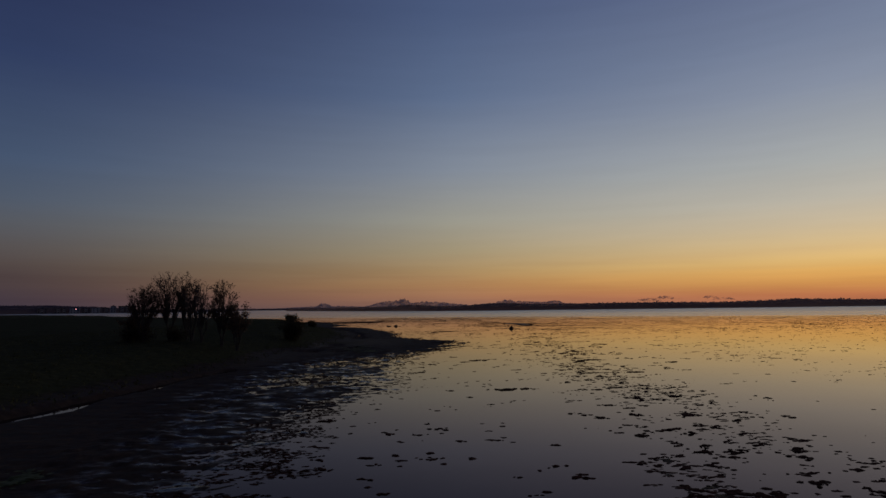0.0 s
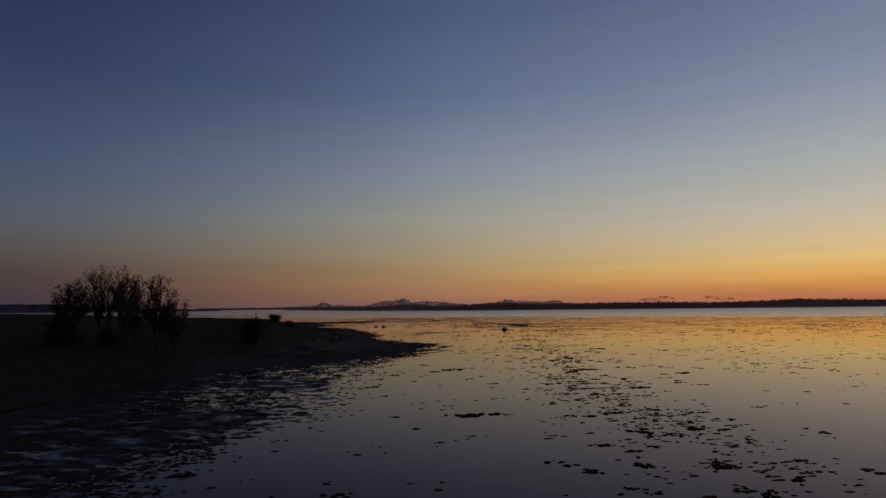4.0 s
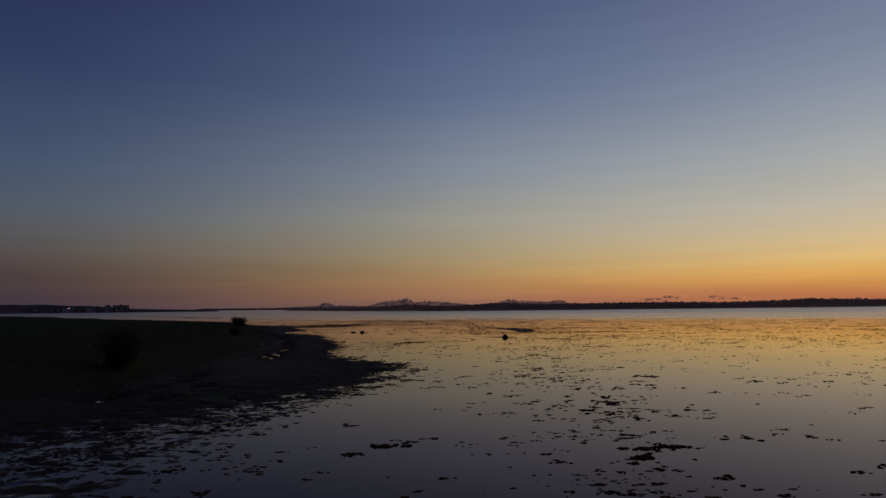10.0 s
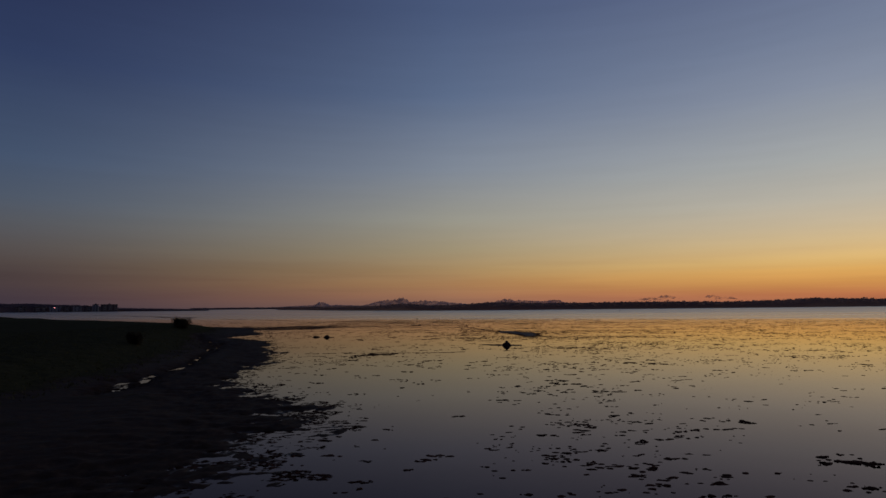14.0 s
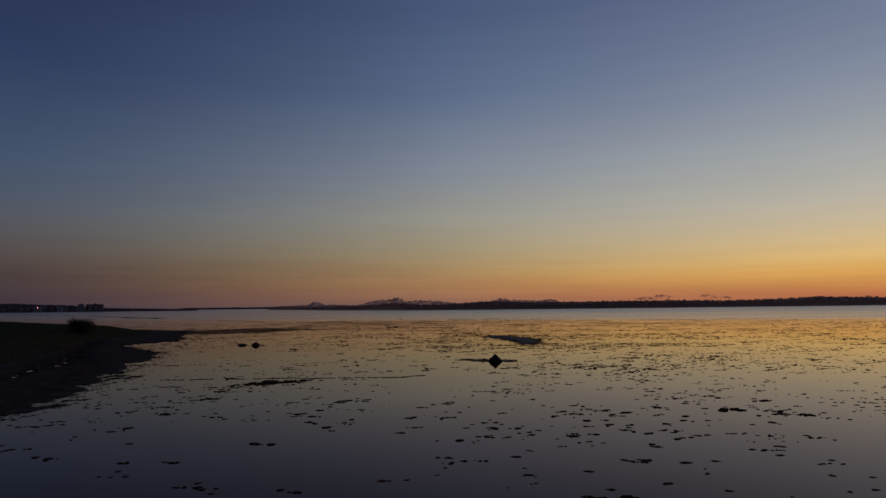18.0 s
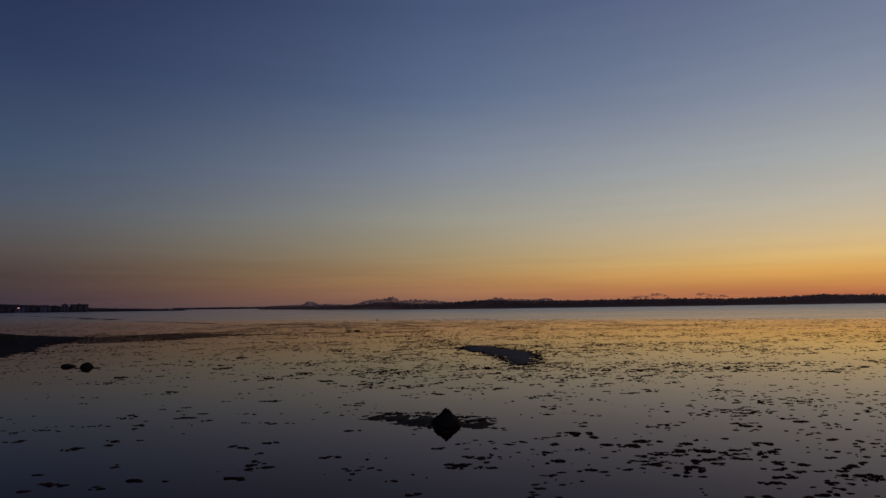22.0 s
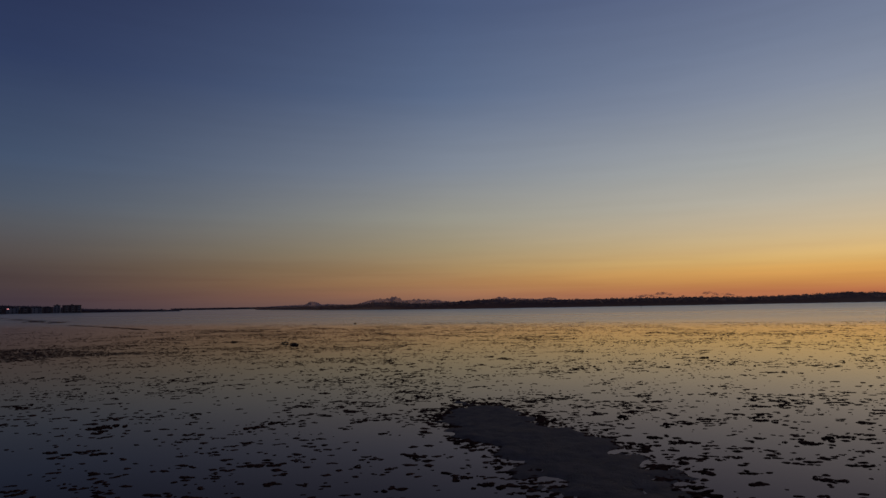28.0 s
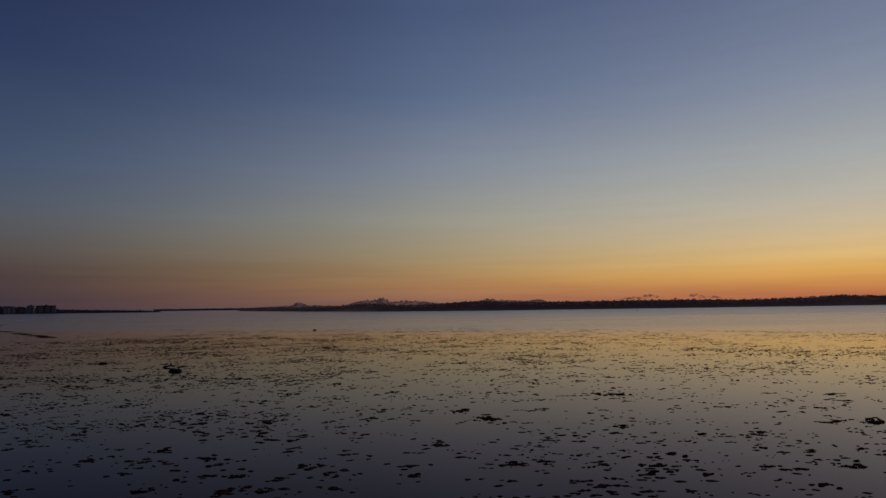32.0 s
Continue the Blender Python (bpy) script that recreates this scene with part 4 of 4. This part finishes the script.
RAFTS_F = [(0.9, 49.2, 0.4), (7.4, 49.5, 0.4), (8.6, 49.7, 0.2), (7.9, 50, 0.4), (9.1, 50, 0.2), (1.9, 50.2, 0.2), (12.4, 50.3, 0.4), (13.4, 50.4, 0.9), (3.8,
           50.4, 0.2), (5.4, 50.6, 0.2), (-1.9, 50.8, 0.3), (8.8, 51, 0.3), (12.8, 51, 0.3), (6.2, 51, 0.2), (5.7, 51.1, 0.4), (-1.4, 51.7, 0.3), (-0.4, 51.7,
           0.3), (6.3, 51.7, 0.3), (7.3, 51.9, 0.3), (8.7, 52.9, 0.5), (-0.8, 53.5, 0.3), (5.9, 53.9, 0.3), (10.3, 54.1, 0.3), (10.8, 54.4, 0.3), (0.9, 55, 0.4),
           (7.6, 55.1, 0.3), (13.1, 55.6, 0.7), (9, 57, 0.6), (3.2, 57.2, 0.3), (7.8, 61.9, 0.2)]
RAFTS_G = [(10.4, 62, 0.2), (6.9, 62.5, 0.2), (11.1, 62.8, 0.4), (6.5, 62.9, 0.2), (8.6, 63, 0.3), (10.5, 63, 0.3), (9.9, 63.1, 0.3), (12, 63.3, 0.3), (5.6,
           63.3, 0.2), (9, 63.7, 0.3), (7.6, 64.3, 0.4), (14.2, 64.3, 0.2), (9.8, 64.8, 0.3), (8.1, 64.9, 0.3), (0.7, 64.9, 0.2), (6.5, 65.1, 0.3), (9.8, 65.5,
           0.4), (8.9, 65.6, 0.3), (8.6, 66.1, 0.6), (1.7, 66.3, 0.3), (-6.9, 66.4, 0.4), (13.2, 66.5, 0.3), (-5.8, 66.6, 0.3), (9.2, 67, 0.7), (-4, 67, 0.3),
           (8.4, 67.1, 0.3), (2.5, 67.7, 0.4), (10.4, 69.7, 0.3), (5.8, 69.8, 0.4), (-2.4, 70.2, 0.3)]
RAFTS_H = [(-1.2, 70.2, 0.3), (-4.6, 70.7, 0.3), (11.3, 71.1, 0.4), (0.6, 72, 0.3), (9.4, 72.5, 0.6), (11.7, 72.7, 0.3), (10, 72.7, 0.2), (7, 72.7, 0.2), (12.7,
           73, 0.2), (12.2, 73.1, 0.2), (11.1, 73.2, 0.4), (4.4, 73.2, 0.3), (10.2, 73.8, 0.2), (6.4, 73.8, 0.2), (11.5, 73.9, 0.2), (10.9, 74, 0.3), (2, 74.2,
           0.4), (-4.5, 74.4, 0.4), (13.4, 74.5, 0.2), (10.4, 74.7, 0.3), (1.2, 75, 0.4), (17.9, 75.2, 0.8), (13.8, 75.2, 0.3), (17.1, 75.4, 0.6), (2.6, 75.4,
           0.2), (12.9, 75.4, 0.2), (5.8, 75.5, 0.4), (4.4, 75.5, 0.4), (10.6, 75.8, 0.3), (10.1, 75.9, 0.4)]
RAFTS_I = [(1.3, 76, 0.3), (12.1, 76.1, 0.4), (7.8, 76.2, 0.2), (15.9, 76.4, 1), (11.4, 76.4, 0.5), (-4.4, 76.8, 0.6), (13.5, 76.8, 0.4), (10.9, 76.8, 0.4),
           (1.2, 77.2, 0.3), (10.7, 77.5, 0.3), (18.1, 78.1, 0.8), (15.2, 78.1, 0.3), (5.8, 78.3, 0.4), (-5, 78.3, 0.4), (1.5, 78.9, 0.4), (16.5, 79.4, 0.4),
           (2.6, 79.5, 0.4), (-4.1, 80.2, 0.6), (8.7, 82, 0.4), (-4.4, 82.5, 0.5), (11.8, 83.3, 0.4), (-2.2, 85.4, 1.5), (-3.3, 86, 1.1), (-5.8, 87.2, 0.7),
           (16.3, 88.2, 0.3), (16.8, 88.6, 0.2), (8.5, 88.7, 0.2), (17.3, 88.8, 0.2), (15.8, 89, 0.4), (18, 89.2, 0.6)]
RAFTS_J = [(16.4, 89.3, 0.4), (14.2, 89.6, 0.2), (8.1, 89.6, 0.2), (17.7, 89.7, 0.4), (1, 89.8, 0.4), (2.8, 89.9, 0.3), (4.8, 90, 0.3), (14.7, 90.2, 0.5), (13.9,
           90.4, 0.3), (10.2, 90.4, 0.2), (16.8, 90.5, 0.4), (15.2, 90.7, 0.3), (16.1, 90.8, 0.4), (11.9, 90.9, 0.5), (4.8, 91, 0.4), (17.1, 91.3, 0.3), (10.3,
           91.3, 0.2), (15.7, 91.5, 0.6), (15.1, 91.6, 0.5), (16.5, 91.6, 0.3), (6.5, 91.6, 0.3), (11.8, 91.7, 0.2), (4.7, 92.1, 0.2), (14.1, 92.2, 0.6), (17.4,
           92.2, 0.3), (15.5, 92.3, 0.5), (13.6, 92.3, 0.3), (12.1, 92.5, 0.3), (14.5, 92.7, 0.5), (-0.4, 92.9, 0.5)]
RAFTS_K = [(4.6, 93.2, 0.3), (13, 93.7, 0.6), (0.2, 93.7, 0.4), (18.2, 94.2, 0.6), (6.6, 94.6, 0.2), (0.8, 97, 0.4), (1.1, 97.7, 0.4), (14.7, 103.2, 0.3), (16.9,
           103.6, 0.5), (13.6, 103.7, 0.3), (6.1, 103.8, 0.4), (7.8, 103.8, 0.2), (8.5, 103.8, 0.2), (6.7, 104, 0.4), (5, 104.1, 0.5), (18.7, 104.4, 0.4), (5.9,
           104.5, 0.5), (13.1, 104.5, 0.2), (9.2, 104.6, 0.2), (16.9, 104.9, 0.3), (4.3, 105, 0.3), (6.1, 105.1, 0.4), (18.8, 105.1, 0.3), (6.7, 105.3, 0.3),
           (18.1, 105.3, 0.3), (12.4, 105.3, 0.3), (12.9, 105.6, 0.4), (5.6, 105.6, 0.3), (16.1, 105.8, 0.5), (4.1, 105.8, 0.4)]
RAFTS_L = [(10.3, 105.9, 0.3), (14.8, 106, 0.4), (19.7, 106.2, 0.6), (3.5, 106.2, 0.4), (15.9, 106.5, 0.4), (9.4, 106.7, 0.3), (6.3, 107, 0.4), (14.9, 107, 0.3),
           (14, 107, 0.3), (20.5, 107.2, 0.4), (17.3, 107.3, 0.5), (8.3, 107.3, 0.3), (15.8, 107.3, 0.3), (5.4, 107.4, 0.3), (0.5, 107.5, 0.9), (6.8, 107.9,
           0.4), (12.3, 108.1, 0.6), (1.4, 108.3, 0.5), (20.2, 108.4, 0.6), (18.4, 108.6, 0.5), (7.2, 108.6, 0.3), (-7.7, 108.8, 1), (1.8, 108.9, 0.6), (8.2,
           109.2, 0.3), (2, 109.6, 0.8), (6.4, 110.3, 0.5), (11.5, 110.4, 0.7), (13.6, 110.4, 0.6), (9.4, 110.4, 0.2), (12.2, 110.7, 0.7)]
RAFTS_M = [(7, 110.7, 0.3), (-3.6, 112.8, 1), (-12.5, 114.2, 1), (16.5, 118.3, 0.3), (17.6, 118.8, 0.3), (6.2, 118.8, 0.2), (10.4, 118.8, 0.2), (19.2, 118.9,
           0.6), (12.4, 119.1, 0.5), (16.5, 119.3, 0.4), (2.9, 119.3, 0.4), (17.9, 119.5, 0.3), (11.9, 119.6, 0.5), (17.1, 119.6, 0.3), (20.5, 119.8, 0.3),
           (13.2, 119.9, 0.6), (8.1, 120.1, 0.3), (-5, 120.2, 1.1), (12.8, 120.3, 0.5), (10.4, 120.4, 0.4), (3.9, 120.4, 0.4), (17, 120.4, 0.3), (19.6, 120.5,
           0.4), (18.3, 120.7, 0.4), (10.9, 121.4, 0.6), (20.7, 121.9, 0.7), (16.7, 121.9, 0.5), (17.6, 122.2, 0.6), (2.9, 122.2, 0.5), (22.6, 122.2, 0.4)]
RAFTS_N = [(21.6, 122.4, 0.7), (1.6, 122.4, 0.5), (22.1, 122.5, 0.6), (19.8, 122.5, 0.4), (17.2, 122.8, 0.6), (9.9, 123.9, 0.4), (4.3, 124.2, 0.4), (18.3, 124.4,
           0.5), (18.9, 124.5, 0.6), (21.2, 124.7, 0.7), (1.4, 124.7, 0.5), (5.8, 125, 0.7), (1.2, 125.5, 1), (17.3, 125.7, 0.8), (6.3, 125.7, 0.7), (9.1, 125.7,
           0.5), (22.3, 127, 0.6), (23.2, 127.1, 0.6), (6.7, 131.7, 0.5), (22.2, 137.7, 0.4), (17.1, 137.7, 0.2), (10.2, 138.1, 0.5), (11.7, 138.2, 0.4), (7.5,
           138.3, 0.6), (17.3, 138.3, 0.2), (17.8, 138.5, 0.2), (4.6, 138.6, 0.4), (20.1, 138.6, 0.3), (18.9, 138.7, 0.4), (22.4, 138.8, 0.3)]
RAFTS_O = [(23.9, 138.9, 0.6), (13.4, 139, 0.4), (22, 139.1, 0.4), (9.3, 139.3, 0.6), (19.4, 139.4, 0.6), (11.4, 139.4, 0.4), (8.6, 139.4, 0.3), (17.6, 139.4,
           0.2), (18.1, 139.6, 0.4), (16, 139.8, 0.5), (10.7, 140, 0.4), (16.7, 140, 0.4), (20.1, 140.4, 0.4), (8.5, 140.4, 0.4), (17.7, 140.5, 0.4), (22.7,
           140.9, 0.3), (4.8, 141, 0.5), (8, 141, 0.5), (6.4, 142, 0.5), (23.1, 142.1, 0.4), (22, 142.6, 0.3), (17.9, 142.8, 0.3), (9.8, 142.9, 0.4), (9, 143,
           0.4), (8.6, 143.6, 0.4), (28.2, 143.8, 1.2), (20, 143.8, 0.4), (27.2, 144.1, 0.3), (2.6, 144.3, 0.4), (8.2, 144.9, 0.4)]
RAFTS_P = [(16, 145.6, 0.8), (15.1, 147.3, 0.8), (22, 150.4, 0.9), (-3, 165.8, 1.2)]
RAFTS = (RAFTS_A, RAFTS_B, RAFTS_C, RAFTS_D, RAFTS_E, RAFTS_F, RAFTS_G, RAFTS_H, RAFTS_I, RAFTS_J, RAFTS_K, RAFTS_L, RAFTS_M, RAFTS_N, RAFTS_O, RAFTS_P)


def scrap(soup, x, y, size, rng, thick=1.0):
    """One ragged piece of weed, a low mound awash."""
    if size > 0.19:
        # the larger ones are several torn pieces caught together
        lean = rng.uniform(-0.35, 0.35)
        for _ in range(4):
            o = rng.gauss(0, 0.42) * size
            scrap(soup, x + o, y + o * lean + rng.gauss(0, 0.16) * size, min(size * rng.uniform(0.3, 0.62), 0.18), rng, thick)
        return
    n, sides = len(soup.v), 6 if size < 0.14 else 9
    a0, stretch = rng.uniform(-0.4, 0.4), rng.uniform(1.0, 2.2)
    ca, sa = math.cos(a0), math.sin(a0)
    high = (0.008 + 0.07 * min(size, 0.4)) * thick * rng.uniform(0.6, 1.3)
    for q, h in ((1.0, -0.008), (0.62, 0.6)):
        for j in range(sides):
            a = 6.283 * j / sides
            e = size * 0.5 * q * rng.uniform(0.45, 1.4)
            u, v = math.cos(a) * e * stretch, math.sin(a) * e
            soup.v.append(Vector((x + u * ca - v * sa, y + u * sa + v * ca, h if h < 0 else high * rng.uniform(0.3, 0.9))))
    soup.v.append(Vector((x + rng.uniform(-0.1, 0.1) * size, y, high)))
    for j in range(sides):
        i, m = n + j, n + (j + 1) % sides
        soup.f.append((i, m, m + sides, i + sides))
        soup.f.append((i + sides, m + sides, n + 2 * sides))


def make_weed():
    rng = random.Random(51)
    far = Soup()
    # the rafts that stand out, each with torn bits round it
    for spots in RAFTS:
        for x, y, size in spots:
            if size > 0.35:
                weed_clump(x, y, size * 0.95, rng)
            else:
                scrap(far, x, y, size * 1.0, rng, 1.5)
            for _ in range(rng.choice((1, 2, 3, 4)) if size > 0.35 else rng.choice((0, 0, 1))):
                scrap(far, x + rng.gauss(0, 0.45) * max(size, 0.5), y + rng.gauss(0, 0.55) * max(size, 0.5), rng.uniform(0.08, 0.2), rng, 1.5)
    # a long broken strand across the water before the boulder, and the raft that hangs on it
    for start, end in ((-9.2, -8.1), (-7.6, -6.4), (-5.6, -4.9), (-4.2, -2.6), (-1.9, 0.2), (0.5, 0.8), (1.1, 1.5), (1.7, 4.9)):
        x = start
        while x < end:
            sag = 87.0 + 0.12 * math.sin(x * 1.7) + max(0.0, x - 3.6) * 0.45
            if rng.random() < 0.25:
                weed_clump(x, sag + rng.uniform(-0.06, 0.06), rng.uniform(0.30, 0.5), rng, "thin piece of a long strand of weed", 0.45)
            scrap(far, x, sag + rng.gauss(0, 0.05), rng.uniform(0.14, 0.26), rng, 1.3)
            x += rng.uniform(0.10, 0.2)
    for _ in range(190):
        x = rng.gauss(-2.9, 0.85)
        scrap(far, x, 85.2 + 0.5 * (x + 2.9) + rng.gauss(0, 0.32), rng.uniform(0.12, 0.34), rng, 1.2)
    # the shoals that weed has grown over
    for outline, count in ((WEEDY_BARS[0], 150), (WEEDY_BARS[1], 260), (ROCK_MUD, 420), (BAR, 1500), (WEEDY_BARS[2], 15000)):
        xs, ys = [p[0] for p in outline], [p[1] for p in outline]
        qx = np.array([rng.uniform(min(xs) - 0.5, max(xs) + 0.5) for _ in range(count)])
        qy = np.array([rng.uniform(min(ys) - 0.5, max(ys) + 0.5) for _ in range(count)])
        for x, y, d in zip(qx.tolist(), qy.tolist(), distance_inside(qx, qy, outline).tolist()):
            if d + rng.gauss(0, 0.6 if outline in (BAR, WEEDY_BARS[2]) else 0.25) > 0 and (outline is not BAR or d < 0.5):
                scrap(far, x, y, rng.uniform(0.10, 0.34), rng, rng.uniform(0.2, 0.6) if y > 140 else rng.uniform(0.4, 1.2))
    # bits stranded along the edge of the mud bar
    px = np.array([rng.uniform(10.5, 17.5) for _ in range(5200)])
    py = np.array([rng.uniform(111.0, 130.0) for _ in range(5200)])
    for x, y, d in zip(px.tolist(), py.tolist(), distance_inside(px, py, BAR).tolist()):
        if rng.random() < 0.9 * math.exp(-((d + 0.25) / 0.42) ** 2) * (0.35 + max(0.0, 0.5 + noise.noise((x * 1.1, y * 1.1, 3.0)))):
            scrap(far, x, y, rng.uniform(0.06, 0.22), rng, rng.uniform(0.8, 1.6))
    # long drift lines far out on the western bay
    for ax, ay, bx, by, count, wide, big in ((-80, 253, -66, 240, 330, 0.7, 0.5), (-62, 235, -41, 213, 520, 0.6, 0.5), (-430, 640, -190, 390, 900, 3.0, 1.6), (-190, 390, -102, 280, 1300, 3.0, 1.2)):
        for _ in range(count):
            t = rng.random()
            gap = noise.noise((t * 9.0, ax, 0.0))
            if gap < -0.12:
                continue
            scrap(far, ax + (bx - ax) * t, ay + (by - ay) * t + rng.gauss(0, wide) + 4 * wide * noise.noise((t * 5.0, 3.0, ax)), rng.uniform(0.5, 1.2) * big, rng)
    # the rest as one growth, in drifts
    for _ in range(420000):
        y = -8 + 250 * rng.random()
        x = rng.uniform(-55 - 0.22 * y, 45 + 0.60 * y)
        near = -1.0
        if x < 18 and y < 160:
            near = ground_at_fast(x, y)
        if near > 0.07:
            continue
        chance = weed_density(x, y)
        edge = 3.0 * math.exp(-((near + 0.005) / 0.035) ** 2) if x < 0 else 0.0
        if rng.random() * 5.6 > chance + edge or y > 226 - 0.38 * x + 18 * noise.noise((x * 0.03, y * 0.03, 1)):
            continue
        size = min(max(rng.lognormvariate(-1.9 if y < 130 else -2.05, 0.45), 0.06), 0.5)
        if edge > chance:
            size = rng.uniform(0.04, 0.20)
        scrap(far, x, y, size, rng)
        # bits that hang together with it
        if edge < 1:
            drawn = rng.uniform(-0.3, 0.9)
            for _ in range(rng.choice((0, 0, 1, 1, 2, 4))):
                o = rng.gauss(0, 0.42)
                scrap(far, x + o, y + o * drawn + rng.gauss(0, 0.22), size * rng.uniform(0.35, 0.9), rng)
    tagged(new("floating_weed", far.mesh("floating_weed", WEED)), "countless small dark clumps of weed awash on the lake", "weed", kind="stuff")


coarse_x, coarse_y = np.arange(-140, 20, 0.7), np.arange(-10, 250, 0.9)
COARSE = ground_height(*np.meshgrid(coarse_x, coarse_y))


def ground_at_fast(x, y):
    i, j = int((y + 10) / 0.9), int((x + 140) / 0.7)
    return COARSE[min(max(i, 0), COARSE.shape[0] - 1), min(max(j, 0), COARSE.shape[1] - 1)]


make_weed()


def make_fringe():
    """Torn weed washed up along the mud edge and in its puddles."""
    rng = random.Random(71)
    n = 220000
    py = np.array([rng.uniform(-8, 112) for _ in range(n)])
    line_y, line_x = zip(*[(y, x) for x, y in SHORE if -90 <= y < 119.5 and x > -100])
    px = np.interp(py, line_y, line_x) + np.array([rng.uniform(-9.0, 3.6) for _ in range(n)])
    i = np.clip(((py + 10) / 0.9).astype(int), 0, COARSE.shape[0] - 1)
    j = np.clip(((px + 140) / 0.7).astype(int), 0, COARSE.shape[1] - 1)
    z = COARSE[i, j]
    soup = Soup()
    for x, y, h in zip(px.tolist(), py.tolist(), z.tolist()):
        if h > 0.10 or h < -0.10:
            continue
        thick = 0.48 - (12.0 if y < 40 else 22.0) * max(0.0, -h - (0.012 if y < 40 else 0.0)) - 4.0 * max(0.0, h) + 0.8 * noise.noise((x * 0.6, y * 1.5, 2.0)) + 0.5 * noise.noise((x * 1.8, y * 4.0, 6.0))
        if rng.random() > thick * (1.0 if y < 62 else 0.35):
            continue
        a, b = rng.uniform(0.03, 0.14), rng.uniform(0.02, 0.05)
        top = rng.uniform(0.003, 0.016)
        soup.face(Vector((x - a, y - b * rng.random(), 0.002)), Vector((x + a * rng.uniform(-0.4, 0.4), y - b, top)),
                  Vector((x + a, y + b * rng.uniform(-0.5, 0.5), 0.002)), Vector((x + a * rng.uniform(-0.4, 0.4), y + b, top)))
    tagged(new("weed_fringe", soup.mesh("weed_fringe", WEED)), "torn dark weed washed up along the mud shore", "weed", kind="stuff")


make_fringe()


# ---- green algae left on the wet mud ----
ALGAE_PATCHES = [(-11.1, 46.0, 1.3, 3.0), (-10.0, 43.4, 1.1, 1.2), (-13.2, 4.2, 0.7, 0.5)]


def make_algae():
    rng = random.Random(81)
    soup = Soup()
    for cx, cy, rx, ry in ALGAE_PATCHES:
        px = np.array([rng.gauss(cx, rx * 0.5) for _ in range(1500)])
        py = np.array([rng.gauss(cy, ry * 0.5) for _ in range(1500)])
        for x, y, z in zip(px.tolist(), py.tolist(), ground_height(px, py).tolist()):
            if noise.noise((x * 1.3, y * 1.3, 4.0)) < -0.05:
                continue
            a, t, z = rng.uniform(0.04, 0.11), rng.uniform(0, 6.283), max(z, 0.0) + 0.012
            soup.face(*[Vector((x + math.cos(t + k) * a * rng.uniform(0.5, 1.2), y + math.sin(t + k) * a * rng.uniform(0.5, 1.2), z + rng.uniform(0, 0.012))) for k in (0.0, 1.5, 3.0, 4.6)])
    tagged(new("algae", soup.mesh("algae", ALGAE)), "dull green algae spread over the wet mud", "algae", kind="stuff")


make_algae()


# ---- driftwood and a channel post ----
def driftwood(x, y):
    d = thing("driftwood", (x, y, 0.0), "grey forked branch stranded upright in the weed", "driftwood")
    d.scale = (0.6, 0.6, 0.75)
    stem, fork = Soup(), Soup()
    stem.tube(Vector((-0.7, 0, 0.05)), Vector((0.1, 0.1, 0.16)), 0.10, 0.08, 7)
    stem.tube(Vector((0.1, 0.1, 0.16)), Vector((0.6, 0, 0.10)), 0.08, 0.04, 7)
    part("stem", stem.mesh("stem", TIMBER, True), d)
    fork.tube(Vector((0.1, 0.1, 0.2)), Vector((0.0, 0.1, 0.45)), 0.05, 0.035, 6)
    fork.tube(Vector((0.0, 0.1, 0.45)), Vector((-0.2, 0.1, 0.70)), 0.035, 0.012, 6)
    part("branch", fork.mesh("branch", TIMBER, True), d)


boulder(-2.1, 162.9, 0.9, 0.7, 0.18, 14.7, "low dark mound of stone and weed in the shallows")
boulder(-10.0, 169.2, 0.6, 0.5, 0.12, 9.2, "small dark stone awash in the weed")
driftwood(-3.6, 165.6)


def channel_post(x, y):
    p = thing("channel_post", (x, y, -0.6), "thin dark post standing in open water", "post")
    p.scale = (0.7, 0.7, 0.72)
    shaft, top = Soup(), Soup()
    shaft.tube(Vector((0, 0, 0)), Vector((0, 0, 3.2)), 0.10, 0.09, 8)
    part("shaft", shaft.mesh("shaft", TIMBER), p)
    top.tube(Vector((0, 0, 3.2)), Vector((0, 0, 3.45)), 0.22, 0.05, 8)
    part("cap", top.mesh("cap", STEEL), p)


channel_post(110, 385)
